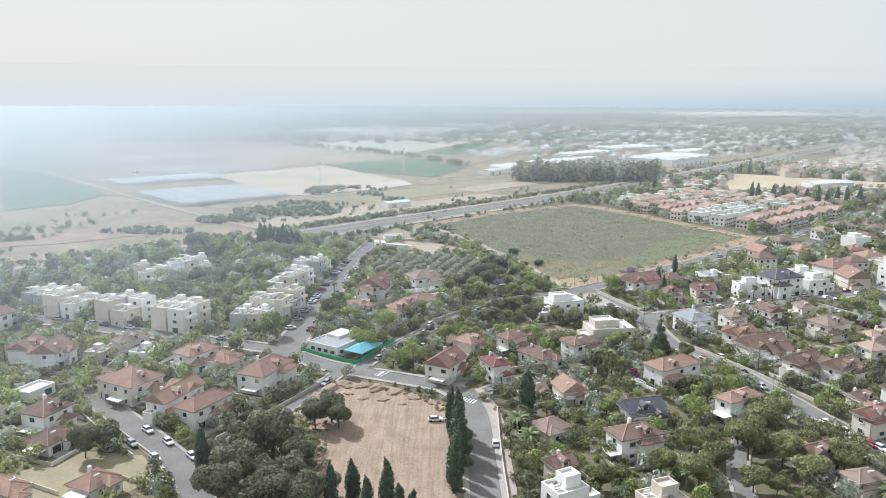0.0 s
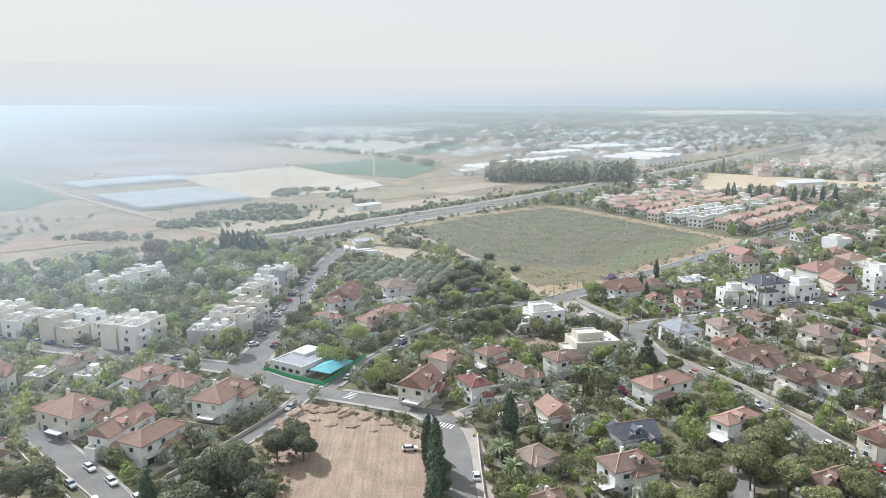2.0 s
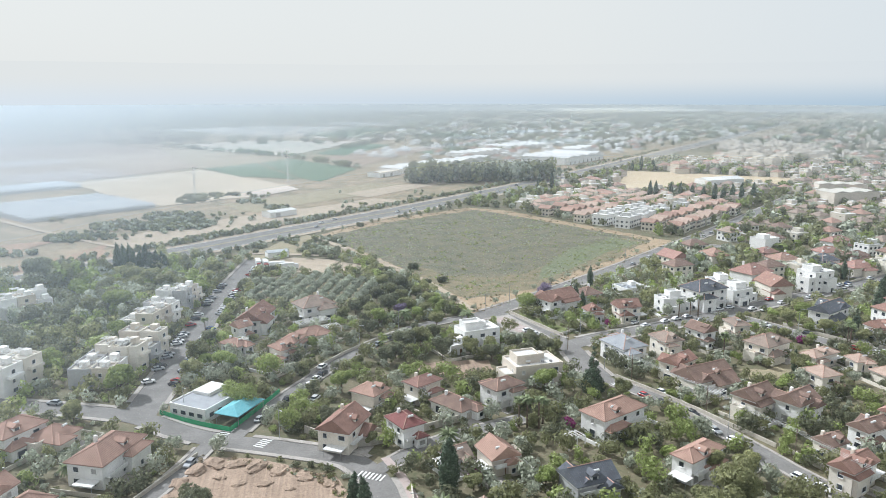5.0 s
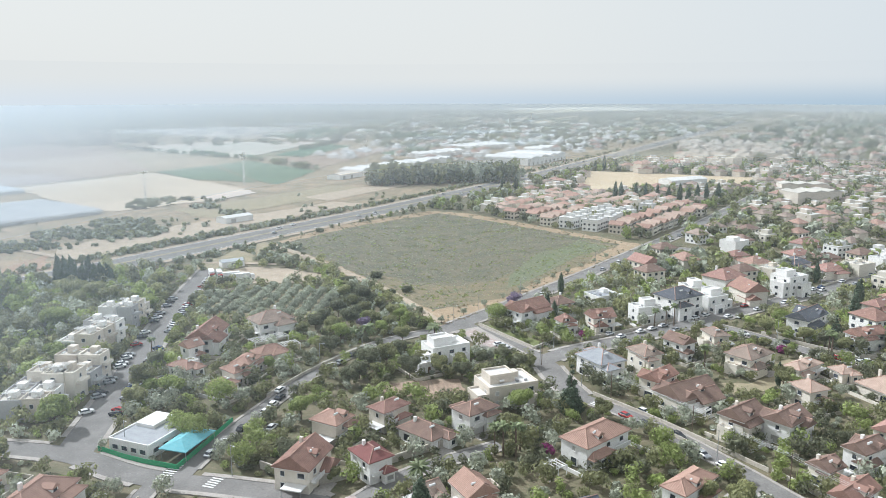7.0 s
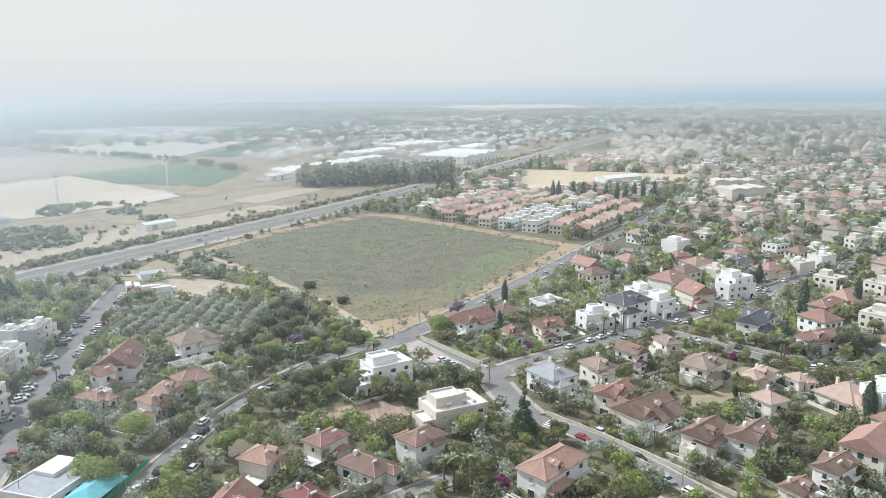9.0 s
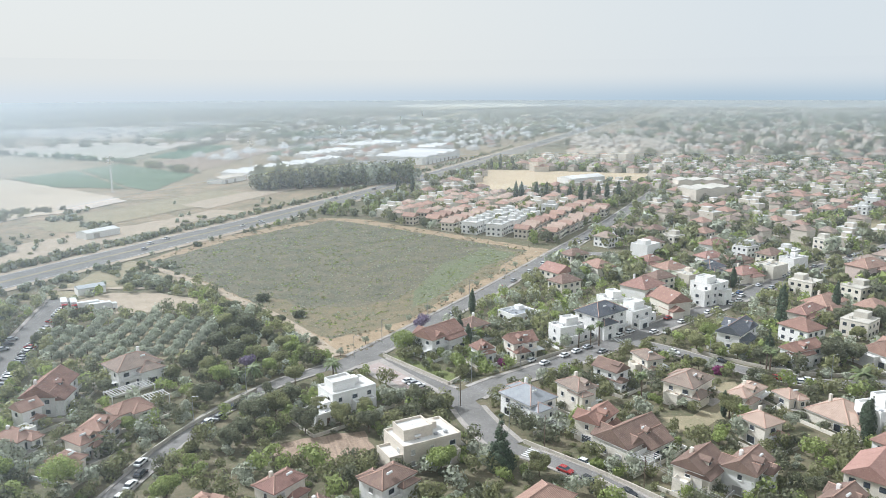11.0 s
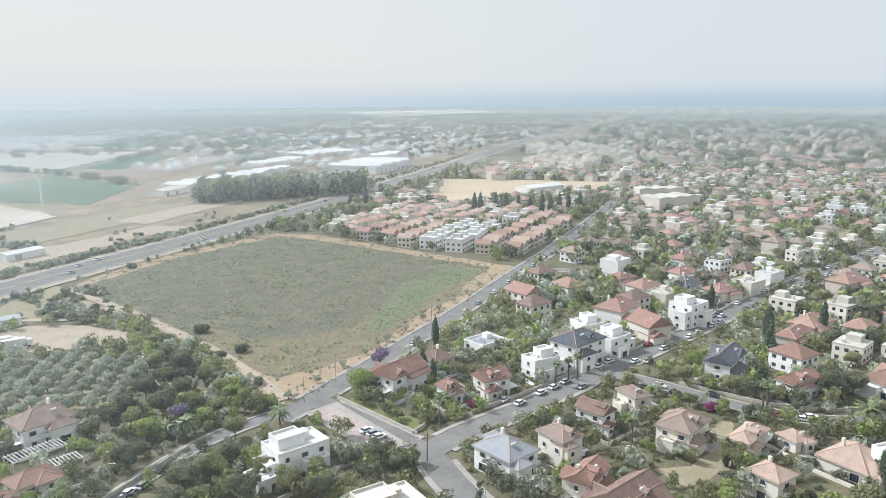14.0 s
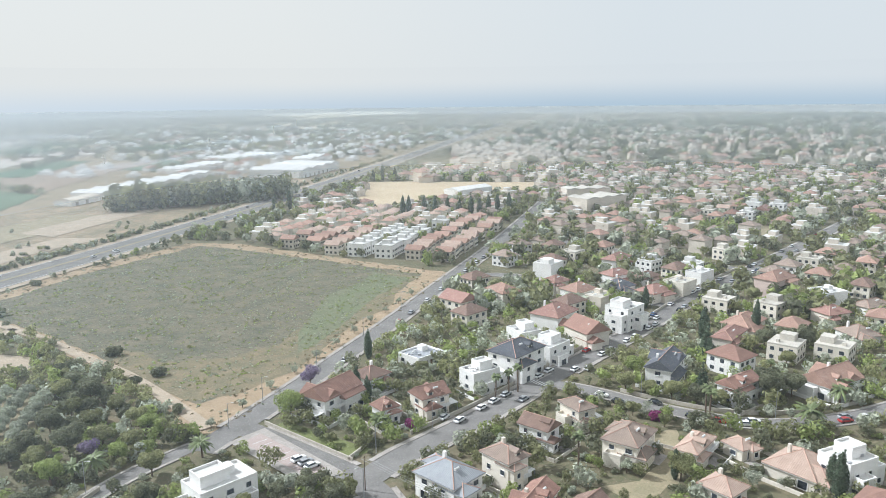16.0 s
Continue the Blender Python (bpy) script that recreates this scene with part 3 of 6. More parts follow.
def roof_mesh(kind, w, d, z, rise, over=0.55):
    """A tiled roof with eaves, its ridge along the longer side; returns the mesh and its ridge lines."""
    bm = bmesh.new()
    swap = d > w
    a, b = (d, w) if swap else (w, d)
    A, B = a / 2 + over, b / 2 + over
    t = lambda x, y, h: (-y, x, h) if swap else (x, y, h)
    e = [t(-A, -B, z), t(A, -B, z), t(A, B, z), t(-A, B, z)]
    r = {"hip": max(a - b, 0.0) / 2, "gable": A, "pyramid": 0.0}[kind]
    low = [bm.verts.new((x, y, h - 0.22)) for x, y, h in e]
    top = [bm.verts.new(p) for p in e]
    r1, r2 = t(-r, 0, z + rise), t(r, 0, z + rise)
    lines = [(r1, r2)] if r > 0.05 else []
    v1 = bm.verts.new(r1)
    v2 = bm.verts.new(r2) if r > 0.05 else v1
    if v1 is v2:
        for i in range(4):
            bm.faces.new((top[i], top[(i + 1) % 4], v1))
    else:
        bm.faces.new((top[0], top[1], v2, v1))
        bm.faces.new((top[2], top[3], v1, v2))
        bm.faces.new((top[1], top[2], v2))
        bm.faces.new((top[3], top[0], v1))
    if kind != "gable":
        lines += [(e[0], r1), (e[3], r1), (e[1], r2), (e[2], r2)]
    for i in range(4):
        bm.faces.new((low[i], low[(i + 1) % 4], top[(i + 1) % 4], top[i]))
    bm.faces.new(low[::-1])
    return bm, lines


def tile_ribs(kind, w, d, z, rise, over=0.55, step=0.5):
    """Raised tile columns that run down each slope."""
    swap = d > w
    a, b = (d, w) if swap else (w, d)
    A, B = a / 2 + over, b / 2 + over
    r = {"hip": max(a - b, 0.0) / 2, "gable": A, "pyramid": 0.0}[kind]
    t = lambda x, y, h: (-y, x, h) if swap else (x, y, h)
    v, f = [], []

    def rib(p, q, side):
        n = len(v)
        for e in (p, q):
            for k, up in ((-0.13, 0.0), (0.0, 0.065), (0.13, 0.0)):
                v.append(t(e[0] + side[0] * k, e[1] + side[1] * k, e[2] + up + 0.01))
        f.extend([(n, n + 1, n + 4, n + 3), (n + 1, n + 2, n + 5, n + 4), (n, n + 2, n + 1)])

    for s in (-1, 1):
        x = -A + 0.3
        while x < A - 0.25:
            k = min(1.0, (A - abs(x)) / max(A - r, 0.01)) if kind != "gable" else 1.0
            rib((x, s * B, z), (x, s * B * (1 - k), z + rise * k), (1, 0))
            x += step
        if kind != "gable":
            y = -B + 0.3
            while y < B - 0.25:
                k = (B - abs(y)) / B
                rib((s * A, y, z), (s * (A - (A - r) * k), y, z + rise * k), (0, 1))
                y += step
    return v, f


def ridge_mesh(lines):
    bm = bmesh.new()
    for p, q in lines:
        add_rod(bm, (p[0], p[1], p[2] + 0.02), (q[0], q[1], q[2] + 0.02), 0.13, sides=5)
    return bm


COLOUR_WORD = {"terracotta": "terracotta", "redbrown": "red-brown", "red": "red", "maroon": "dark maroon", "brown": "brown", "greybrown": "grey-brown", "pink": "pale pink", "slate": "dark slate", "grey": "light grey", "white": "white", "beige": "beige"}


def heater(parent, x, y, z, turn):
    h = part("water_heater", add_rod(bmesh.new(), (-0.75, 0, 0.75), (0.75, 0, 0.75), 0.3, sides=10), TANK, parent, "white rooftop solar water tank")
    h.matrix_basis = pose(x, y, z, 0, 0, turn)
    p = part("solar_panel", box(0, -0.9, -0.1, 1.5, 1.7, 0.08), PANEL, h, "dark solar collector")
    p.rotation_euler = (radians(28), 0, 0)


def wing(parent, x, y, w, d, tall, kind, roofing, walling, windows=True):
    """One volume of a house: walls, roof, ridge and windows."""
    flat = kind == "flat"
    part("wall", box(x, y, 0, w, d, tall), walling, parent)
    if flat:
        bm = bmesh.new()
        for sx in (-1, 1):
            add_box(bm, x + sx * (w / 2 - 0.12), y, tall, 0.3, d + 0.06, 0.7)
            add_box(bm, x, y + sx * (d / 2 - 0.12), tall, w - 0.36, 0.3, 0.7)
        part("parapet", bm, walling, parent)
        part("roof", box(x, y, tall, w - 0.4, d - 0.4, 0.12), roofing, parent)
    else:
        short = min(w, d)
        rise = short * (0.30 if kind == "hip" else 0.36 if kind == "gable" else 0.5)
        bm, lines = roof_mesh(kind, w, d, tall + 0.2, rise)
        bmesh.ops.translate(bm, verts=bm.verts, vec=(x, y, 0))
        r = part("roof", bm, roofing, parent)
        bm = ridge_mesh(lines)
        bmesh.ops.translate(bm, verts=bm.verts, vec=(x, y, 0))
        part("ridge_cap", bm, RIDGE, r)
        if windows:
            part("eaves", box(x, y, tall - 0.2, w + 1.02, d + 1.02, 0.17), TRIM, parent)
        if windows:
            tv, tf = tile_ribs(kind, w, d, tall + 0.2, rise)
            tiles = part("roof_tiles", mesh_of("roof_tiles", [(p[0] + x, p[1] + y, p[2]) for p in tv], tf, roofing), None, r)
            tagged(tiles, "raised columns of roof tiles", kind="stuff")
        if kind == "gable":
            # the wall under each gable
            swap = d > w
            a, b = (d, w) if swap else (w, d)
            for s in (-1, 1):
                bm = bmesh.new()
                tri = [(s * (a / 2 - 0.1), -b / 2, tall), (s * (a / 2 - 0.1), b / 2, tall), (s * (a / 2 - 0.1), 0, tall + rise * b / (b + 1.1))]
                vs = [bm.verts.new((-q + x, p + y, h) if swap else (p + x, q + y, h)) for p, q, h in tri]
                vs2 = [bm.verts.new(v.co + (Vector((0, -s * 0.25, 0)) if swap else Vector((-s * 0.25, 0, 0)))) for v in vs]
                bm.faces.new(vs)
                bm.faces.new(vs2[::-1])
                for i in range(3):
                    bm.faces.new((vs[i], vs[(i + 1) % 3], vs2[(i + 1) % 3], vs2[i]))
                part("gable_wall", bm, walling, parent)
    if windows:
        for floor in range(max(1, int(tall / 2.9))):
            for face in range(4):
                span = w if face % 2 == 0 else d
                n = max(1, int(span / 4.2))
                for i in range(n):
                    if random.random() < 0.18:
                        continue
                    u = (i + 0.5) / n * span - span / 2 + random.uniform(-0.3, 0.3)
                    z = floor * 2.95 + 0.95
                    wide = random.choice((0.8, 1.0, 1.0, 1.35))
                    high = 1.0
                    if floor == 0 and span > 5 and random.random() < 0.45:
                        z, wide, high = 0.12, random.choice((1.4, 1.8, 2.1)), 1.65
                    if face == 0:
                        window(parent, x + u, y - d / 2 - 0.03, z, 0, wide, high)
                    elif face == 1:
                        window(parent, x + w / 2 + 0.03, y + u, z, 90, wide, high)
                    elif face == 2:
                        continue
                    elif face == 3:
                        window(parent, x - w / 2 - 0.03, y + u, z, -90, wide, high)


plot_walls = []


def apartments(x, y, heading, w, d, wall):
    """A stepped block of flats: staggered volumes with roof terraces."""
    h = tagged(new("apartment_block"), "stepped %s block of flats with roof terraces" % wall, "apartment block")
    h.matrix_world = pose(x, y, 0, 0, 0, heading)
    footprints.append((x, y, radians(heading), w, d))
    cols = max(2, round(w / 7))
    for i in range(cols):
        for j in range(2):
            tall = random.choice((6.0, 6.2, 8.8, 9.0))
            bw, bd = w / cols * random.uniform(0.82, 0.98), d / 2 * random.uniform(0.8, 0.98)
            bx, by = (i + 0.5) * w / cols - w / 2, (j - 0.5) * d / 2 + random.uniform(-0.8, 0.8)
            tone = WALL[random.choice(("white", "cream", "beige", "grey", "beige"))]
            wing(h, bx, by, bw, bd, tall, "flat", ROOF["beige"], tone, j == 0)
            part("terrace", box(bx, by - bd / 2 - 0.8, tall - 3.2, bw * 0.7, 1.7, 0.9), tone, h)
            part("stair_house", box(bx + bw * 0.2, by, tall, 2.4, 2.4, random.uniform(1.6, 2.4)), WALL[wall], h)
            for q in range(2):
                heater(h, bx - bw * 0.3 + q * bw * 0.35, by + random.uniform(-0.3, 0.25) * bd, tall + 0.25, 180)
            part("rooftop_unit", box(bx + bw * 0.3, by + bd * 0.3, tall + 0.1, 1.2, 0.9, 0.9, 0.05), METAL, h)
            if random.random() < 0.5:
                bm = bmesh.new()
                for q in range(7):
                    add_box(bm, bx - bw * 0.1, by - bd * 0.1 + q * 0.45, tall + 2.3, bw * 0.5, 0.12, 0.1)
                for q in (-1, 1):
                    for p in (-0.1, 2.9):
                        add_rod(bm, (bx - bw * 0.1 + q * bw * 0.23, by - bd * 0.1 + p, tall), (bx - bw * 0.1 + q * bw * 0.23, by - bd * 0.1 + p, tall + 2.3), 0.06, sides=4)
                part("roof_pergola", bm, TRIM, h, "white slatted roof pergola")


def house(x, y, heading, w, d, storeys, kind, roof, wall):
    if storeys >= 3 and kind == "flat" and x < 0:
        return apartments(x, y, heading, w, d, wall)
    rng = random.random
    if kind != "flat":
        w, d = w - 1.1, d - 1.1
    w, d = min(w, 16.5), min(d, 13.0)
    if kind == "flat" and x > 100:
        w, d = min(w, 12.5), min(d, 10.5)
    h = new("apartment_block" if kind == "flat" and storeys >= 3 else "house")
    tall = storeys * 2.85 + 0.3
    shape = {"hip": "hipped", "gable": "gabled", "flat": "flat", "pyramid": "pyramid"}[kind]
    size = "single-storey" if storeys <= 1 else "two-storey" if storeys <= 2 else "three-storey"
    tagged(h, "%s %s house with a %s %s %s roof" % (size, {"pinkish": "pink-beige"}.get(wall, wall), shape, COLOUR_WORD[roof], "concrete" if kind == "flat" else "tiled"), "house")
    h.matrix_world = pose(x, y, 0, 0, 0, heading)
    footprints.append((x, y, radians(heading), w, d))
    near = math.hypot(x - 20, y - 110) < (345 if kind == "flat" else 300)
    wing(h, 0, 0, w, d, tall, kind, ROOF[roof], WALL[wall], near)
    if storeys < 0.95:
        return h
    if kind == "flat":
        part("stair_house", box(w * 0.2, d * 0.18, tall, 2.6, 2.8, 1.9), WALL[wall], h)
        for i in range(2 + int(rng() * 3)):
            heater(h, -w * 0.3 + i * 2.2, random.uniform(-0.25, 0.25) * d, tall + 0.25, 180)
        for i in range(3):
            part("rooftop_unit", box(random.uniform(-0.4, 0.4) * w, random.uniform(-0.4, 0.4) * d, tall + 0.1, 0.9, 0.7, 0.7, 0.04), METAL, h)
        if near and storeys >= 1.5:
            side = random.choice((-1, 1))
            wing(h, side * (w / 2 + 1.2), -d * 0.12, 4.6, d * 0.66, tall - random.choice((2.2, 2.85)), "flat", ROOF[roof], WALL[wall])
            wing(h, -side * w * 0.16, -d / 2 - 1.0, w * 0.46, 3.6, max(2.9, tall - 2.85), "flat", ROOF[roof], WALL[wall])
            if w > 7:
                wing(h, side * w * 0.14, d * 0.08, w * 0.5, d * 0.56, tall + 2.3, "flat", ROOF[roof], WALL[wall], False)
        if w > 9 and storeys >= 2.5 and not near:
            part("upper_block", box(-w * 0.18, -d * 0.05, tall, w * 0.45, d * 0.5, 2.6), WALL[wall], h)
    else:
        # a lower wing with its own roof, a chimney, a water heater, and a balcony
        ww, wd, s = w * random.uniform(0.42, 0.58), d * random.uniform(0.6, 0.8), random.choice((-1, 1))
        lower = max(2.9, tall - random.choice((1.2, 2.9)))
        wing(h, s * (w - ww) * 0.42, -d / 2 + wd * 0.2, ww, wd, lower, "hip" if kind == "pyramid" else kind, ROOF[roof], WALL[wall], near)
        if near and storeys > 1:
            bm = bmesh.new()
            add_box(bm, -s * w * 0.25, -d / 2 - 0.7, 2.8, w * 0.4, 1.5, 0.2)
            add_box(bm, -s * w * 0.25, -d / 2 - 1.4, 3.0, w * 0.4, 0.12, 0.9)
            part("balcony", bm, TRIM, h)
        if rng() < 0.5:
            part("chimney", box(random.uniform(-0.25, 0.25) * w, d * 0.22, tall, 0.8, 0.8, min(w, d) * 0.3 + 0.9, 0.05), WALL[wall], h)
        if rng() < 0.7:
            heater(h, random.uniform(-0.2, 0.2) * w, -d * 0.28, tall + min(w, d) * 0.15 + 0.25, 180)
    if near and kind != "flat":
        rise = min(w, d) * (0.36 if kind == "gable" else 0.30)
        if w > 9 and storeys >= 1.5 and rng() < 0.75:
            # a cross wing behind, its ridge the other way
            wing(h, -s * w * 0.24, d * 0.12, min(w * 0.42, d * 0.75), d * 1.12, tall - random.choice((0.0, 0.5)), "gable" if kind == "gable" else "hip", ROOF[roof], WALL[wall])
        if storeys >= 1.5 and rng() < 0.6:
            # a dormer on the front slope
            dx, dy = s * w * random.uniform(-0.1, 0.2), -d * 0.3
            bm, _ = roof_mesh("gable", 1.9, 2.6, tall + rise * 0.2 + 1.35, 0.8, 0.25)
            bmesh.ops.translate(bm, verts=bm.verts, vec=(dx, dy, 0))
            dormer = part("dormer", box(dx, dy, tall - 0.2, 1.9, 2.4, rise * 0.2 + 1.45), WALL[wall], h)
            part("dormer_roof", bm, ROOF[roof], dormer)
            part("dormer_window", box(dx, dy - 1.22, tall + rise * 0.2 + 0.2, 1.1, 0.06, 0.9), GLASS, dormer)
        if rng() < 0.45:
            terrace = part("roof_terrace", box(s * (w / 2 + 1.1), d * 0.1, 0, 2.8, d * 0.5, 3.0), WALL[wall], h, "flat white terrace annex")
            bm = bmesh.new()
            for q in (-1, 1):
                add_box(bm, s * (w / 2 + 1.1), d * 0.1 + q * (d * 0.25 - 0.08), 3.0, 2.8, 0.16, 0.8)
            add_box(bm, s * (w / 2 + 2.42), d * 0.1, 3.0, 0.16, d * 0.5 - 0.34, 0.8)
            part("parapet", bm, WALL[wall], terrace)
        if rng() < 0.4:
            bm = box(-s * (w / 2 + 1.7), -d * 0.15, 2.35, 3.2, 5.2, 0.15)
            part("carport_roof", bm, TRIM, h, "white flat carport roof")
            for py in (-2.4, 2.4):
                part("carport_post", add_rod(bmesh.new(), (-s * (w / 2 + 3.1), -d * 0.15 + py, 0), (-s * (w / 2 + 3.1), -d * 0.15 + py, 2.35), 0.07), METAL, h)
        part("patio", box(-s * w * 0.2, -d / 2 - 2.2, 0.02, w * 0.5, 3.4, 0.2), PAVING, h, "paved patio")
    if near:
        # low walls round the plot, kept off the streets
        c, q = math.cos(radians(heading)), math.sin(radians(heading))
        for k, (ax, ay, bx, by) in enumerate(((-w / 2 - 3.4, -d / 2 - 4.6, w / 2 + 3.4, -d / 2 - 4.6), (w / 2 + 3.4, -d / 2 - 4.4, w / 2 + 3.4, d / 2 + 2), (-w / 2 - 3.4, -d / 2 - 4.4, -w / 2 - 3.4, d / 2 + 2))):
            pa, pb = (x + ax * c - ay * q, y + ax * q + ay * c), (x + bx * c - by * q, y + bx * q + by * c)
            mid = ((pa[0] + pb[0]) / 2, (pa[1] + pb[1]) / 2)
            clash = any(near_line(e[0], e[1], pts) < half + 2.2 for e in (pa, mid, pb) for pts, half in ROADS)
            if not clash and not any(math.hypot(mid[0] - f[0], mid[1] - f[1]) < 6.5 for f in footprints[:-1]) and rng() < 0.75:
                plot_walls.append((pa, pb))
    if near:
        door = part("door", box(s * w * 0.05 if kind != "flat" else 0, -d / 2 - 0.04, 0, 1.0, 0.1, 2.1), DOORWOOD, h)
        part("handle", box(door.location.x + 0.35, -d / 2 - 0.11, 1.0, 0.12, 0.05, 0.04), METAL, door)
    return h


house(-94, 216, 62, 13.1, 16.9, 2, "hip", "terracotta", "cream")
house(-77, 205, 68, 18.8, 7.7, 2, "gable", "terracotta", "white")
house(-67, 199, 63, 15.7, 8.2, 2, "hip", "terracotta", "white")
house(-83, 242, 57, 13.1, 9.4, 2, "hip", "terracotta", "white")
house(-74, 243, 64, 10.3, 9.6, 1, "hip", "terracotta", "cream")
house(-56, 226, 69, 18.3, 10.5, 2, "hip", "terracotta", "white")
house(-110, 254, 51, 11.8, 6.8, 2, "hip", "greybrown", "beige")
house(-108, 193, 69, 10.5, 9.3, 2, "hip", "brown", "white")
house(-101, 182, 70, 10.8, 8.1, 1, "hip", "brown", "white")
house(-80, 159, 64, 9.0, 8.1, 1, "hip", "terracotta", "white")
house(-100, 157, 64, 6.5, 13.9, 1, "hip", "terracotta", "white")
house(-142, 246, 87, 10.8, 7.6, 2, "gable", "terracotta", "white")
house(-132, 243, 87, 11.4, 9.3, 2, "gable", "terracotta", "white")
house(-124, 216, 69, 9.3, 6.5, 0.8, "flat", "white", "white")
house(-103, 250, 75, 9.4, 7.7, 1, "flat", "white", "white")
house(-119, 249, 78, 7.2, 6.5, 1, "flat", "white", "beige")
house(1, 233, 62, 13.4, 9.8, 2, "gable", "redbrown", "cream")
house(17, 232, 26, 7.3, 9.9, 2, "hip", "maroon", "white")
house(9, 254, 49, 8.3, 9.2, 2, "hip", "terracotta", "beige")
house(25, 259, 35, 10.2, 6.9, 2, "hip", "red", "cream")
house(38, 214, 16, 8.3, 9.1, 1.5, "gable", "terracotta", "beige")
house(28, 217, 24, 6.5, 6.5, 1, "gable", "greybrown", "cream")
house(29, 190, 31, 9.3, 8.1, 1, "hip", "greybrown", "cream")
house(28, 166, 27, 6.5, 6.5, 1.5, "gable", "brown", "beige")
house(27, 152, 28, 8.2, 6.5, 2, "flat", "white", "white")
house(56, 199, 14, 11.7, 8.7, 1.5, "gable", "slate", "grey")
house(49, 180, 21, 12.8, 8.4, 2, "hip", "brown", "white")
house(85, 204, 30, 13.9, 6.5, 2, "hip", "terracotta", "white")
house(93, 173, 24, 11.5, 6.9, 1.5, "gable", "brown", "white")
house(97, 160, 17, 9.0, 6.5, 1.5, "hip", "greybrown", "beige")
house(47, 148, 22, 8.8, 6.5, 2, "flat", "beige", "beige")
house(118, 193, 26, 11.9, 6.5, 2, "gable", "redbrown", "cream")
house(-31, 338, 75, 18.1, 10.5, 2, "gable", "redbrown", "white")
house(-35, 324, 38, 6.5, 6.5, 2, "gable", "terracotta", "white")
house(-36, 312, 49, 6.8, 9.6, 1, "hip", "terracotta", "white")
house(-16, 309, 64, 9.7, 7.1, 1.5, "hip", "terracotta", "cream")
house(-19, 301, 38, 6.5, 8.1, 1.5, "hip", "terracotta", "cream")
house(-22, 293, 50, 6.6, 7.7, 1, "hip", "terracotta", "cream")
house(-9, 351, 28, 15.0, 11.5, 2, "hip", "greybrown", "white")
house(48, 253, 29, 11.2, 7.9, 2, "hip", "brown", "white")
house(62, 271, 10, 16.1, 11.2, 2, "flat", "white", "beige")
house(51, 308, 16, 14.2, 9.3, 2, "flat", "white", "white")
house(33, 248, 37, 8.7, 13.1, 1, "hip", "brown", "white")
house(74, 231, 29, 22.0, 9.3, 2, "hip", "terracotta", "white")
house(109, 265, 31, 11.8, 7.0, 2, "gable", "redbrown", "cream")
house(113, 255, 19, 16.6, 10.9, 1.5, "gable", "brown", "cream")
house(148, 278, 25, 13.6, 10.2, 2, "hip", "greybrown", "cream")
house(161, 268, 22, 13.3, 6.5, 1.5, "hip", "pink", "cream")
house(173, 264, 0, 6.5, 7.1, 1, "hip", "pink", "cream")
house(148, 248, 10, 7.9, 8.8, 2, "hip", "pink", "cream")
house(177, 249, 9, 13.8, 13.6, 1, "hip", "pink", "cream")
house(118, 235, 26, 11.7, 8.2, 2, "gable", "brown", "cream")
house(128, 230, 27, 11.4, 8.3, 2, "gable", "brown", "white")
house(122, 207, 19, 6.7, 6.5, 1.5, "gable", "brown", "cream")
house(136, 211, 19, 10.5, 6.5, 2, "gable", "brown", "white")
house(196, 313, 29, 22.0, 9.2, 2, "gable", "slate", "white")
house(238, 323, 22, 20.2, 8.0, 2, "hip", "red", "cream")
house(113, 283, 12, 7.9, 10.0, 2.5, "hip", "greybrown", "cream")
house(132, 295, 21, 7.1, 9.8, 2, "gable", "brown", "white")
house(149, 300, 0, 6.9, 9.5, 2, "hip", "greybrown", "cream")
house(157, 342, 19, 17.2, 12.4, 3, "hip", "slate", "white")
house(93, 346, 27, 17.0, 10.1, 2, "gable", "redbrown", "white")
house(103, 330, 9, 6.5, 6.5, 1.5, "pyramid", "redbrown", "white")
house(117, 329, 4, 10.2, 8.3, 2, "gable", "redbrown", "cream")
house(110, 356, 18, 10.0, 9.5, 1.5, "hip", "brown", "white")
house(135, 369, 16, 12.1, 13.1, 1, "flat", "grey", "white")
house(140, 338, 6, 10.3, 7.7, 2, "flat", "white", "white")
house(98, 284, 18, 11.0, 13.2, 2, "hip", "grey", "white")
house(202, 289, 7, 13.7, 7.1, 2, "gable", "redbrown", "white")
house(232, 279, 1, 22.0, 11.5, 1.5, "gable", "terracotta", "white")
house(182, 241, -4, 9.6, 8.7, 2.5, "flat", "white", "white")
house(259, 334, 16, 20.9, 11.4, 1.5, "hip", "terracotta", "cream")
house(316, 364, 9, 20.5, 11.9, 3, "hip", "terracotta", "pinkish")
house(300, 325, -8, 12.4, 10.2, 1.5, "hip", "red", "cream")
house(287, 305, -18, 11.4, 12.2, 1, "hip", "greybrown", "white")
house(324, 343, -9, 16.4, 10.8, 2, "flat", "white", "white")
house(201, 379, 23, 16.8, 13.7, 2, "hip", "red", "white")
house(198, 355, 0, 11.8, 14.8, 2, "gable", "redbrown", "cream")
house(224, 363, 17, 17.6, 13.8, 3, "flat", "white", "white")
house(234, 390, 15, 15.8, 10.5, 2, "flat", "beige", "beige")
house(264, 387, 6, 14.2, 11.2, 1.5, "hip", "red", "cream")
house(253, 399, 12, 12.7, 12.0, 2, "hip", "slate", "white")
house(233, 403, 8, 13.5, 11.3, 2, "hip", "terracotta", "white")
house(203, 419, 2, 10.8, 16.2, 2, "hip", "terracotta", "cream")
house(275, 405, 14, 15.4, 8.6, 2, "hip", "brown", "white")
house(268, 417, 3, 14.1, 9.7, 2, "hip", "red", "white")
house(247, 444, 23, 22.0, 15.4, 3, "flat", "white", "white")
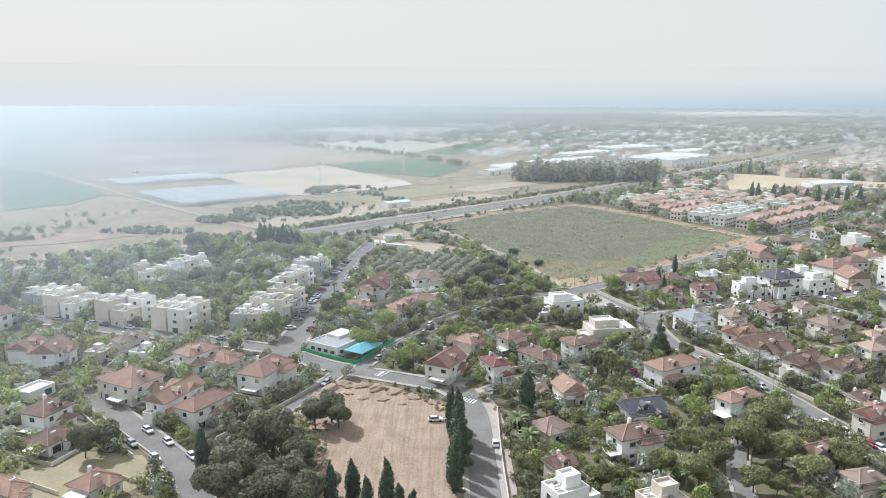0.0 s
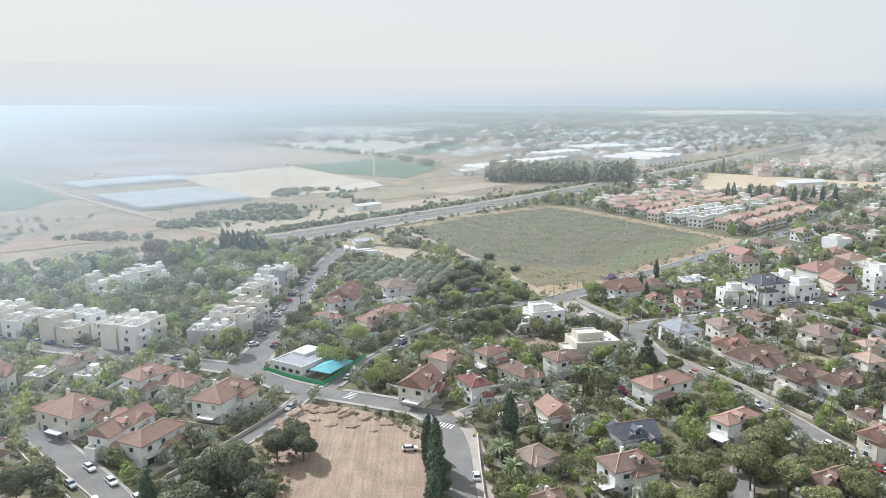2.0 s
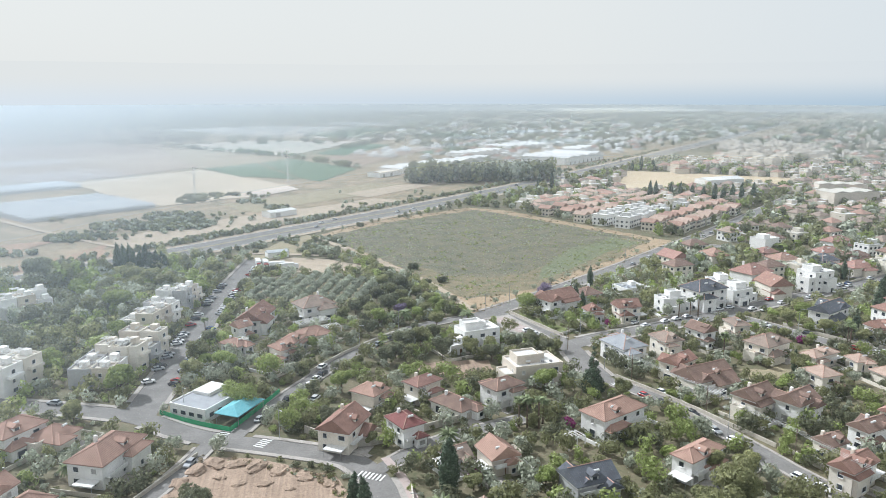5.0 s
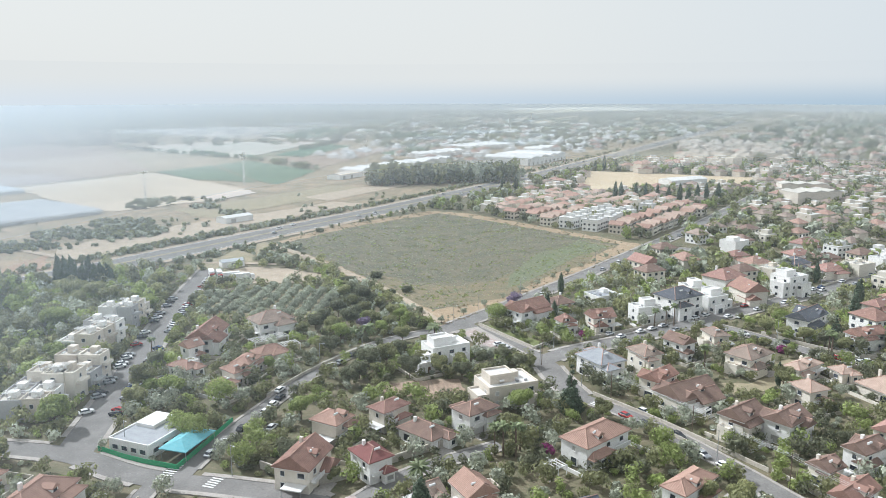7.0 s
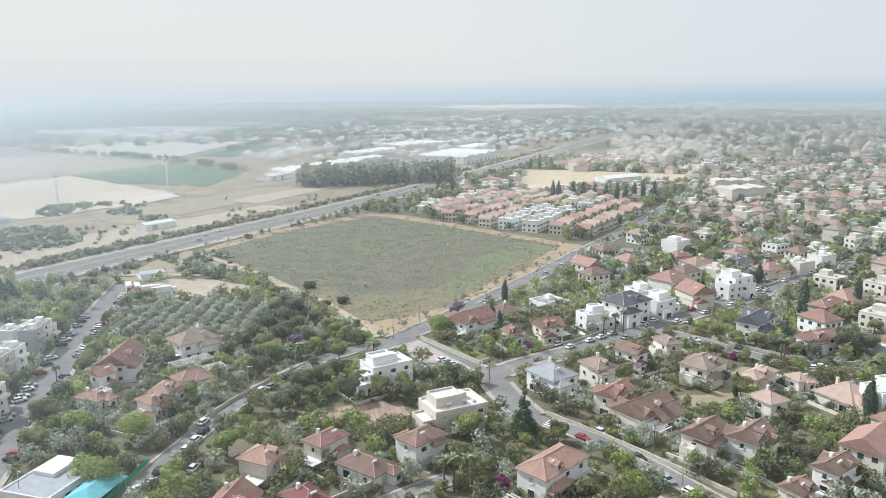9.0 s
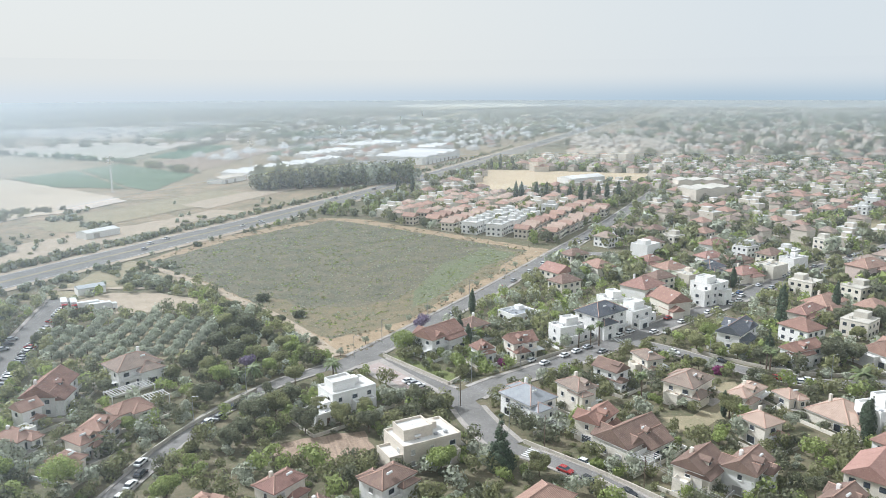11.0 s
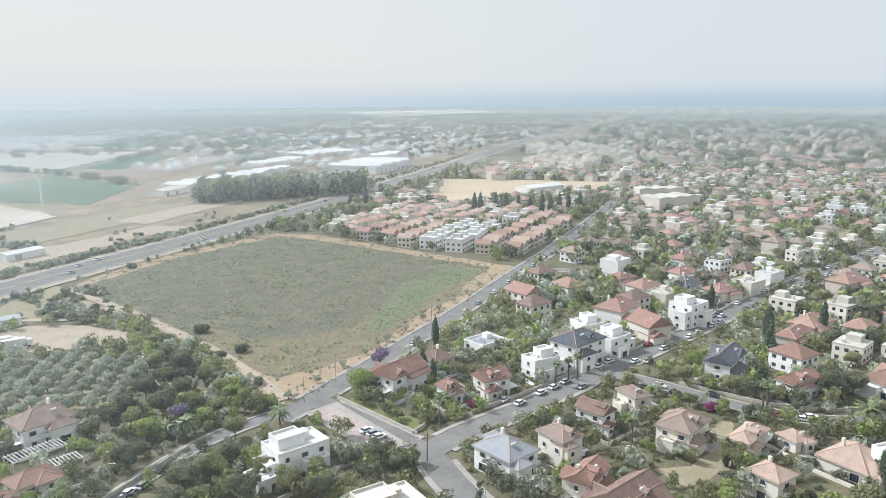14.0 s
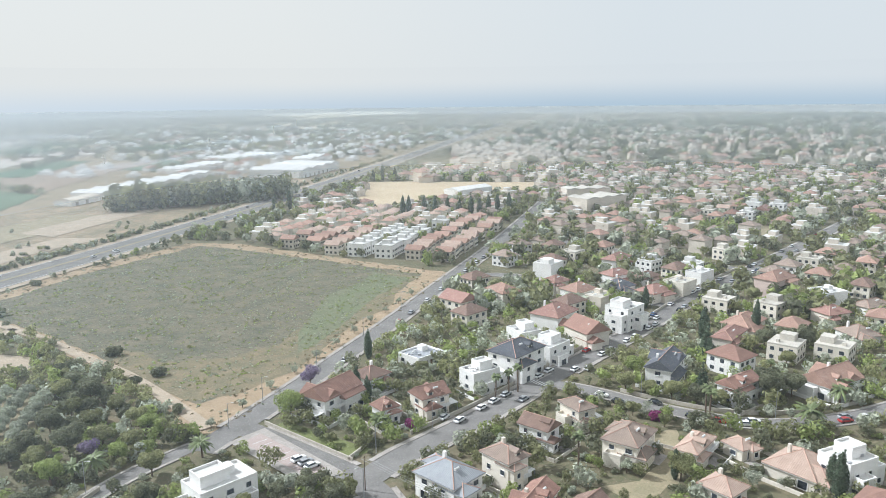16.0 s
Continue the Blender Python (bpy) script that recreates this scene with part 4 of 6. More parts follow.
house(234, 421, 8, 11.0, 9.3, 2, "hip", "red", "cream")
house(283, 390, 15, 17.3, 10.8, 2, "flat", "beige", "cream")
house(306, 399, 13, 16.2, 8.5, 2, "flat", "white", "white")
house(293, 445, 22, 22.0, 9.6, 2, "hip", "red", "white")
house(175, 348, 18, 12.0, 9.8, 2, "flat", "white", "white")
house(179, 369, -0, 8.6, 11.1, 1.5, "flat", "white", "white")
house(324, 323, -2, 15.1, 8.8, 1.5, "hip", "greybrown", "white")
house(-154, 305, 69, 17.1, 17.0, 3, "flat", "white", "white")
house(-129, 296, 61, 17.4, 17.0, 3, "flat", "white", "white")
house(-104, 288, 68, 17.4, 17.0, 3, "flat", "white", "white")
house(-75, 291, 82, 19.3, 15.2, 3, "flat", "white", "white")
house(-69, 306, 74, 22.0, 16.4, 3, "flat", "white", "beige")
house(-71, 343, 73, 22.0, 14.6, 3, "flat", "white", "white")
house(-134, 366, 41, 36.0, 12.0, 3, "flat", "white", "white")
house(-66, 376, 75, 20.0, 12.5, 3, "flat", "white", "white")
house(-172, 318, 65, 16.0, 15.0, 3, "flat", "white", "white")


house(-9, 321, 30, 11, 8, 1, "hip", "terracotta", "cream")


def pergola(x, y, heading, w, d):
    """A white slatted pergola on posts."""
    g = tagged(new("pergola"), "white slatted wooden pergola over a terrace", "pergola")
    g.matrix_world = pose(x, y, 0, 0, 0, heading)
    for sx in (-0.47, 0.0, 0.47):
        for sy in (-0.45, 0.45):
            part("post", box(sx * w, sy * d, 0, 0.2, 0.2, 2.6), TRIM, g)
    for sy in (-0.45, 0.45):
        part("beam", box(0, sy * d, 2.6, w, 0.16, 0.25), TRIM, g)
    n = int(w / 0.9)
    for i in range(n):
        part("slat", box((i + 0.5) * w / n - w / 2, 0, 2.86, 0.18, d, 0.16), TRIM, g)
    footprints.append((x, y, radians(heading), w, d))


pergola(-9.5, 337, 28, 14, 6)
pergola(-3, 328.5, 24, 9, 5)
pergola(112, 246, 24, 6, 4)
pergola(60, 223, 24, 6, 4)
house(42, 300, 20, 8, 7, 1, "flat", "white", "white")

# ---- far terraces and town ----
def prototype(w, d, storeys, kind, roof, wall):
    """A house of the distant rows: walls, roof, ridge and a few windows."""
    h = tagged(new("house"), "%s %s house with a %s roof among the rows" % ("two-storey" if storeys <= 2 else "three-storey", wall, COLOUR_WORD[roof] if kind != "flat" else "flat white"), "house")
    tall = storeys * 3.0
    part("wall", box(0, 0, 0, w, d, tall), WALL[wall], h)
    if kind == "flat":
        bm = bmesh.new()
        add_box(bm, 0, 0, tall, w + 0.1, d + 0.1, 0.5)
        add_box(bm, w * 0.2, 0, tall + 0.5, w * 0.4, d * 0.5, 2.2)
        add_box(bm, -w * 0.3, d * 0.2, tall + 0.5, 1.4, 1.0, 1.1)
        part("roof", bm, ROOF[roof], h)
    else:
        bm, _ = roof_mesh(kind, w, d, tall + 0.2, min(w, d) * 0.32)
        part("roof", bm, ROOF[roof], h)
    bm = bmesh.new()
    for floor in range(int(storeys)):
        for u in (-0.3, 0.02, 0.32):
            add_box(bm, u * w, 0, floor * 3 + 0.9, 1.5, d + 0.08, 1.3)
            add_box(bm, 0, u * d, floor * 3 + 0.9, w + 0.08, 1.4, 1.3)
    tagged(part("window", bm, GLASS, h), "dark windows of the facades", kind="stuff")
    return h


far_kinds = [prototype(*a) for a in ((11, 9, 2, "hip", "terracotta", "cream"), (12, 10, 2, "hip", "redbrown", "white"), (10, 10, 2, "flat", "white", "white"), (13, 10, 2, "gable", "red", "cream"),
                                     (12, 11, 3, "flat", "white", "white"), (11, 9, 2, "hip", "greybrown", "white"), (12, 9, 2, "hip", "brown", "cream"), (11, 10, 2, "flat", "beige", "cream"))]
row_kinds = [prototype(*a) for a in ((7, 9, 2, "gable", "pink", "cream"), (7, 9, 2, "gable", "terracotta", "beige"), (9, 11, 2.5, "flat", "white", "white"))]
for k, h in enumerate(far_kinds + row_kinds):
    h.matrix_world = pose(455 + 17 * (k % 6), 520 + 22 * (k // 6), 0, 0, 0, 25)
    footprints.append((h.location.x, h.location.y, radians(25), 12, 10))


def put_house(proto, x, y, heading, group):
    ob = copy_thing(proto, pose(x, y, 0, 0, 0, heading))
    tagged(ob, group=group)
    footprints.append((x, y, radians(heading), 12, 10))


# terraced rows beyond the field: they run along the field road
rows_far = []
ex, ey = Vector((0.745, 0.667)), Vector((-0.667, 0.745))
for row in range(-2, 14):
    for col in range(-16, 18):
        p = Vector((240, 620)) + ex * (col * 9.4) + ey * ((row - 6) * 17.5 + random.uniform(-1.5, 1.5))
        if col % 9 == 8 or not inside(p.x, p.y, TERRACES) or random.random() < 0.1:
            continue
        white = inside(p.x, p.y, [(176, 530), (194, 569), (270, 606), (276, 600), (240, 555), (194, 513)])
        if p.y > 610 and not white:
            rows_far.append((p.x, p.y, 7, 9, random.choice((6.0, 6.5, 7.5)), radians(42 + random.uniform(-4, 4)), random.choice((1, 2, 2, 3))))
            footprints.append((p.x, p.y, radians(42), 8, 10))
        else:
            put_house(row_kinds[2] if white else row_kinds[random.random() < 0.4], p.x, p.y, 42 + random.uniform(-2, 2), "terraced rows")

# the town's further streets
random.seed(5)
lots = []
for i in range(-4, 40):
    for j in range(-2, 44):
        x = 215 + i * 21 + j * 3 + random.uniform(-4, 4)
        y = 90 + j * 22 + i * 6 + random.uniform(-4, 4)
        far = math.hypot(x - 10, y - 60)
        if far > 1000 or side_of_highway(x, y) < 60 or inside(x, y, TERRACES) or inside(x, y, WHEATFIELD) or inside(x, y, FIELD_EDGE):
            continue
        if near_line(x, y, [(10, 120), (240, 470)]) < 14 or math.atan2(x, y) < 0.25 or random.random() < 0.08:
            continue
        if math.atan2(x - 19, y - 143) > 1.15 and math.atan2(x, y) > 1.0:
            continue
        if not free_spot(x, y, 7.5):
            continue
        lots.append((far, x, y, random.choice((15, 20, 105, 110)) + random.uniform(-6, 6)))
lots.sort()
for far, x, y, a in lots[:90]:
    put_house(far_kinds[random.choice((0, 0, 1, 2, 3, 5, 5, 6, 6, 7, 7))], x, y, a, "houses of the town")
# houses further left behind the apartment blocks
for i in range(9):
    for j in range(5):
        x, y = -175 - i * 20 + random.uniform(-3, 3), 215 + j * 24 + i * -4 + random.uniform(-3, 3)
        if side_of_highway(x, y) > 60 and free_spot(x, y, 7):
            put_house(far_kinds[random.choice((0, 1, 2, 3, 5))], x, y, 62 + random.uniform(-6, 6), "houses of the town")


def joined_blocks(name, spots, mats, label):
    """Very distant buildings as one mesh; each spot: x, y, w, d, h, heading, material."""
    v, f, idx = [], [], []
    for x, y, w, d, h, a, m in spots:
        c, s = math.cos(a), math.sin(a)
        n = len(v)
        for zz in (0, h):
            for px, py in ((-w, -d), (w, -d), (w, d), (-w, d)):
                v.append((x + (px * c - py * s) / 2, y + (px * s + py * c) / 2, zz))
        f += [(n, n + 1, n + 5, n + 4), (n + 1, n + 2, n + 6, n + 5), (n + 2, n + 3, n + 7, n + 6), (n + 3, n, n + 4, n + 7)]
        idx += [0, 0, 0, 0]
        if m > 1:
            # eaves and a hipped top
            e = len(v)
            for px, py in ((-w - 1, -d - 1), (w + 1, -d - 1), (w + 1, d + 1), (-w - 1, d + 1)):
                v.append((x + (px * c - py * s) / 2, y + (px * s + py * c) / 2, h))
            v.append((x, y, h + min(w, d) * 0.3))
            f += [(e, e + 1, e + 4), (e + 1, e + 2, e + 4), (e + 2, e + 3, e + 4), (e + 3, e, e + 4)]
            idx += [m] * 4
        else:
            f.append((n + 4, n + 5, n + 6, n + 7))
            idx.append(m)
            # a smaller upper storey set back from the edge
            e = len(v)
            for zz in (h, h + 2.6):
                for px, py in ((-w * 0.1, -d * 0.6), (w * 0.8, -d * 0.6), (w * 0.8, d * 0.5), (-w * 0.1, d * 0.5)):
                    v.append((x + (px * c - py * s) / 2, y + (px * s + py * c) / 2, zz))
            f += [(e, e + 1, e + 5, e + 4), (e + 1, e + 2, e + 6, e + 5), (e + 2, e + 3, e + 7, e + 6), (e + 3, e, e + 4, e + 7), (e + 4, e + 5, e + 6, e + 7)]
            idx += [0, 0, 0, 0, m]
    return tagged(new(name, mesh_of(name, v, f, mats, idx)), label, "buildings", kind="stuff")


random.seed(8)
spots = [(x, y, random.uniform(9, 14), random.uniform(8, 11), random.choice((5, 6, 6, 8)), radians(a), random.choice((1, 1, 2, 3, 3))) for far, x, y, a in lots[90:]]
flats = []
for n in range(90):
    k, q = random.random(), random.random()
    flats.append((470 + 170 * k + 190 * q, 905 - 10 * k + 350 * q, random.uniform(12, 20), random.uniform(10, 14), random.choice((9, 12, 12, 15)), 0.5 + random.uniform(-0.2, 0.2), 1))
while len(spots) < 1300:
    r, a = random.uniform(900, 3600), random.uniform(0.33, 1.25)
    x, y = 10 + r * math.sin(a), 60 + r * math.cos(a)
    if side_of_highway(x, y) < 70:
        continue
    if r > 1900 and random.random() < 0.55:
        continue
    spots.append((x, y, random.uniform(9, 18), random.uniform(8, 14), random.choice((6, 6, 7, 9, 11)), random.uniform(0, 3), random.choice((1, 1, 2, 2, 3))))
joined_blocks("distant_houses", spots, [WALL["beige"], ROOF["white"], ROOF["terracotta"], ROOF["greybrown"]], "distant pale houses with red and pale roofs")
joined_blocks("distant_flats", flats, [WALL["beige"], ROOF["beige"]], "cream blocks of flats beside the highway")
joined_blocks("terraced_rows", rows_far, [WALL["cream"], ROOF["white"], ROOF["pink"], ROOF["terracotta"]], "rows of cream terraced houses with pink tiled roofs")
spots = []
while len(spots) < 260:
    k, off = random.random() ** 1.3, random.uniform(-420, -40)
    x, y = 330 + 900 * k + off * 0.745, 960 + 1080 * k - off * 0.6
    if random.random() < 0.5:
        x, y = random.uniform(150, 900), random.uniform(1350, 2400)
    if side_of_highway(x, y) > -40:
        continue
    spots.append((x, y, random.uniform(8, 30), random.uniform(8, 18), random.choice((4, 5, 6, 8)), 0.85 + random.uniform(-0.2, 0.2), random.choice((1, 1, 2))))
joined_blocks("distant_houses", spots, [WALL["white"], SHED, ROOF["terracotta"]], "distant village houses beyond the highway")


# ---- sheds and greenhouses ----
def shed(x, y, heading, w, d, tall, bays, mat, label, wall="white"):
    s = tagged(new("industrial_shed"), label, "shed")
    s.matrix_world = pose(x, y, 0, 0, 0, heading)
    part("wall", box(0, 0, 0, w, d, tall), WALL[wall], s)
    for i in range(bays):
        bm, _ = roof_mesh("gable", w / bays - 0.6, d, tall + 0.25, w / bays * 0.09, 0.3)
        bmesh.ops.translate(bm, verts=bm.verts, vec=((i + 0.5) * w / bays - w / 2, 0, 0))
        part("roof", bm, mat, s)
    for i in range(max(1, int(w / 14))):
        part("gate", box((i + 0.5) * 14 - w / 2, -d / 2 - 0.05, 0.0, 4, 0.2, min(3.6, tall - 0.6)), SHUTTER, s)
    footprints.append((x, y, radians(heading), w, d))


shed(322, 1070, 48, 120, 70, 9, 4, SHED, "long white warehouse with ribbed roofs")
shed(120, 985, 47, 150, 34, 6, 6, SHED, "low white packing shed")
shed(185, 1060, 47, 90, 22, 6, 4, SHED, "low white packing shed")
shed(224, 1190, 48, 110, 34, 6, 5, SHED, "low white farm shed")
shed(325, 1335, 35, 110, 60, 6, 5, SHED, "low white farm shed")
shed(400, 1230, 48, 80, 30, 7, 3, SHED, "white warehouse beside the highway")
shed(60, 905, 50, 40, 18, 5, 2, WALL["beige"], "low brown farm building beside the trees")
shed(379, 742, 15, 46, 18, 9, 2, SHED, "white school hall with a pale roof")
shed(-40, 625, 40, 24, 11, 4, 2, SHED, "small white farm shed")
shed(424, 614, 5, 44, 22, 12, 3, ROOF["beige"], "large beige public building with flat roof", "beige")
shed(452, 662, -20, 40, 18, 12, 3, ROOF["beige"], "large beige public building with flat roof", "beige")


def greenhouse(x, y, heading, w, d):
    g = tagged(new("greenhouse"), "long greenhouse tunnels under white netting", "greenhouse")
    g.matrix_world = pose(x, y, 0, 0, 0, heading)
    n = int(w / 9)
    for i in range(n):
        bm = bmesh.new()
        prof = [(-4.3, 0), (-4.3, 2.6), (-2.4, 3.9), (0, 4.4), (2.4, 3.9), (4.3, 2.6), (4.3, 0)]
        a = [bm.verts.new((px + (i - (n - 1) / 2) * 9, -d / 2, pz)) for px, pz in prof]
        b = [bm.verts.new((v.co.x, d / 2, v.co.z)) for v in a]
        for k in range(6):
            bm.faces.new((a[k], a[k + 1], b[k + 1], b[k]))
        bm.faces.new(a)
        bm.faces.new(b[::-1])
        part("tunnel", bm, NETTING, g)


greenhouse(-213, 686, -48, 105, 100)
greenhouse(-300, 812, -48, 45, 110)

# ---- kindergarten with its canopy and fence ----
k = tagged(new("kindergarten"), "white flat-roofed kindergarten building with grey roof", "building")
k.matrix_world = pose(-37.8, 261.5, 0, 0, 0, -33)
part("wall", box(0, 0, 0, 13, 17, 3.6), WALL["white"], k)
part("roof", box(0, 0, 3.6, 12.2, 16.2, 0.15), ROOF["grey"], k)
bm = bmesh.new()
for s in (-1, 1):
    add_box(bm, s * 6.45, 0, 3.6, 0.3, 17.1, 0.5)
    add_box(bm, 0, s * 8.5, 3.6, 12.6, 0.3, 0.5)
part("parapet", bm, WALL["white"], k)
part("upper_block", box(-2.6, 4, 3.7, 6, 8, 1.0), WALL["white"], k)
for i in range(4):
    window(k, -4.5 + i * 3, -8.55, 1.2, 0, 1.4)
    window(k, 6.55, -6 + i * 3.4, 1.2, 90, 1.4)
footprints.append((-37.8, 261.5, radians(-33), 13, 17))
c = tagged(new("shade_canopy"), "teal fabric shade canopy on steel posts", "canopy")
c.matrix_world = pose(-28, 254.5, 0, 0, 0, -28)
bm, _ = roof_mesh("hip", 7.5, 13, 3.2, 1.5, 0.2)
part("canopy", bm, TEAL, c)
for sx in (-3.6, 3.6):
    for sy in (-6.2, 6.2):
        part("post", add_rod(bmesh.new(), (sx, sy, 0), (sx, sy, 3.2), 0.08), METAL, c)


def fence(pts, tall, mat, label, thick=0.14, name="garden_wall", z=0.0):
    """A low wall or fence along a line."""
    line = smooth_line(pts, 1)
    v, f = ribbon(line, -thick / 2, thick / 2, z + tall)
    n = len(v)
    v += [(a, b, 0.0) for a, b, _ in v]
    for i in range(n // 2 - 1):
        f += [(2 * i, 2 * i + n, 2 * i + 2 + n, 2 * i + 2), (2 * i + 1, 2 * i + 3, 2 * i + 3 + n, 2 * i + 1 + n)]
    f += [(0, 1, 1 + n, n), (n - 2, 2 * n - 2, 2 * n - 1, n - 1)]
    return tagged(new(name, mesh_of(name, v, f, mat)), label, "wall", kind="structure")


fence([(-51, 259), (-41, 250.5), (-29.5, 244)], 1.6, GREENFENCE, "green mesh fence of the kindergarten", 0.1, "fence")
fence([(-29.5, 244), (-24, 256), (-18, 270)], 1.6, GREENFENCE, "green mesh fence of the kindergarten", 0.1, "fence")
LOWWALL = "low stone garden wall along the pavement"
fence([(-9.5, 241), (0.7, 231.5), (6, 229.5), (14, 233), (24.5, 238), (39, 244)], 2.1, STONE, "pale retaining wall along the street", 0.35)
for pts in ([(84, 312), (90, 316), (96, 322)], [(72, 345), (85, 311)], [(15, 153), (15, 180), (16, 207)],
            [(-36, 231), (-42, 219), (-50, 203), (-60, 186)], [(105, 318), (132, 326), (160, 338)], [(168, 341), (195, 352), (230, 366)],
            [(176, 312), (182, 298), (192, 282), (208, 273), (232, 268)], [(113, 214), (117, 198), (124, 181)], [(102, 226), (97, 244)], [(-100, 203), (-84, 187), (-70, 173)],
            [(-9, 286), (0, 300), (10, 312), (27, 328)], [(238, 366), (296, 393), (346, 410)], [(89, 268), (100, 246), (112, 214)], [(-109, 208), (-92, 190), (-78, 176)]):
    fence(pts, 1.2, STONE, LOWWALL, 0.3)


for pa, pb in plot_walls:
    ob = tagged(part("garden_wall", box(0, 0, 0, math.hypot(pb[0] - pa[0], pb[1] - pa[1]), 0.2, 1.1, 0.03), random.choice((WALL["white"], WALL["cream"], STONE))), "low plastered garden wall round a plot", "wall", kind="structure")
    ob.matrix_world = pose((pa[0] + pb[0]) / 2, (pa[1] + pb[1]) / 2, 0, 0, 0, math.degrees(math.atan2(pb[1] - pa[1], pb[0] - pa[0])))

# ---- plants ----
def clump_mesh(name, lobes, leaves, size, mats, seed, core=0.68, squash=0.85):
    """Many small leaf faces round several lobes, with a dim inner body; lobes: (x, y, z, radius)."""
    rs = np.random.RandomState(seed)
    v, f, idx = [], [], []
    bm = bmesh.new()
    for x, y, z, r in lobes:
        bmesh.ops.create_icosphere(bm, subdivisions=1, radius=r * core, matrix=Matrix.Translation((x, y, z)) @ Matrix.Diagonal((1, 1, squash, 1)))
    for q in bm.verts:
        q.co += Vector(rs.uniform(-0.13, 0.13, 3)) * size * 3
        v.append(q.co[:])
    bm.verts.index_update()
    for q in bm.faces:
        f.append(tuple(a.index for a in q.verts))
    bm.free()
    total = sum(l[3] ** 2 for l in lobes)
    for x, y, z, r in lobes:
        n = int(leaves * 1.6 * r * r / total)
        dirs = rs.normal(size=(n, 3))
        dirs /= np.linalg.norm(dirs, axis=1)[:, None]
        cen = np.array((x, y, z)) + dirs * (1, 1, squash) * (r * rs.uniform(0.72, 1.12, n) ** 0.7)[:, None]
        nor = dirs + rs.normal(size=(n, 3)) * 0.55
        nor /= np.linalg.norm(nor, axis=1)[:, None]
        a = np.cross(nor, rs.normal(size=(n, 3)))
        a /= np.linalg.norm(a, axis=1)[:, None]
        b = np.cross(nor, a)
        s = size * rs.uniform(0.6, 1.4, n)[:, None]
        base = len(v)
        leaf = np.stack([cen - a * s - b * s * 0.6, cen + a * s * 0.9 - b * s * 0.7, cen + a * s * 0.2 + b * s * 1.1], 1)
        v += [tuple(p) for p in leaf.reshape(-1, 3)]
        f += [(base + 3 * i, base + 3 * i + 1, base + 3 * i + 2) for i in range(n)]
    return mesh_of(name, v, f, mats)


def limbs(height, spread, r, seed, n=5):
    """A tapered trunk with limbs."""
    rs = random.Random(seed)
    bm = bmesh.new()
    top = Vector((rs.uniform(-0.3, 0.3), rs.uniform(-0.3, 0.3), height))
    add_rod(bm, (0, 0, -0.2), top, r, r * 0.6, 7)
    for i in range(n):
        a = i * 2.4 + rs.uniform(-0.4, 0.4)
        s = top * rs.uniform(0.6, 1.0)
        add_rod(bm, s, s + Vector((math.cos(a) * spread, math.sin(a) * spread, spread * rs.uniform(0.7, 1.2))), r * 0.45, r * 0.15, 5)
    return bm


def broadleaf(seed, leaf, label, height=7.0, spread=3.4, leaves=1300, airy=False):
    rs = random.Random(seed)
    t = tagged(new("tree"), label, "tree")
    part("trunk", limbs(height * 0.4, spread * 0.5, 0.22, seed), BARK, t)
    lobes = [(0, 0, height * 0.66, spread * 0.66)]
    for i in range(7):
        a = i * 0.9 + rs.uniform(-0.3, 0.3)
        q = spread * rs.uniform(0.4, 0.68)
        lobes.append((math.cos(a) * q, math.sin(a) * q, height * rs.uniform(0.46, 0.84), spread * rs.uniform(0.34, 0.5)))
    part("crown", clump_mesh("crown", lobes, int(leaves * 1.5), 0.215 if not airy else 0.2, LEAF[leaf], seed, 0.68 if not airy else 0.4), None, t)
    return t


def cypress(seed, height=13.0):
    t = tagged(new("cypress_tree"), "tall narrow dark green cypress", "tree")
    part("trunk", add_rod(bmesh.new(), (0, 0, -0.2), (0, 0, height * 0.6), 0.25, 0.08), BARK, t)
    rs = random.Random(seed)
    lobes = []
    for i in range(12):
        k = i / 11
        r = (0.55 + 1.15 * math.sin(min(1, (k * 1.3 + 0.15)) * math.pi * 0.62)) * (1 - k ** 3 * 0.85)
        lobes.append((rs.uniform(-0.25, 0.25), rs.uniform(-0.25, 0.25), 0.9 + k * (height - 1.4), r))
    part("crown", clump_mesh("crown", lobes, 1700, 0.185, LEAF["cypress"], seed, 0.85, 1.3), None, t)
    return t


def conifer(seed, height=15.0):
    t = tagged(new("conifer_tree"), "tall broad dark green conifer with drooping boughs", "tree")
    part("trunk", add_rod(bmesh.new(), (0, 0, -0.2), (0, 0, height * 0.8), 0.32, 0.08), BARK, t)
    rs = random.Random(seed)
    lobes = []
    for i in range(9):
        k = i / 8
        ring = max(1, round(5 * (1 - k)))
        for j in range(ring):
            a, q = j / ring * 6.283 + i, 2.2 * (1 - k)
            lobes.append((math.cos(a) * q, math.sin(a) * q, 1.6 + k * (height - 2.6) + rs.uniform(-0.3, 0.3), 0.7 + 1.1 * (1 - k)))
    part("crown", clump_mesh("crown", lobes, 2400, 0.2, LEAF["cypress"], seed, 0.7, 0.9), None, t)
    return t


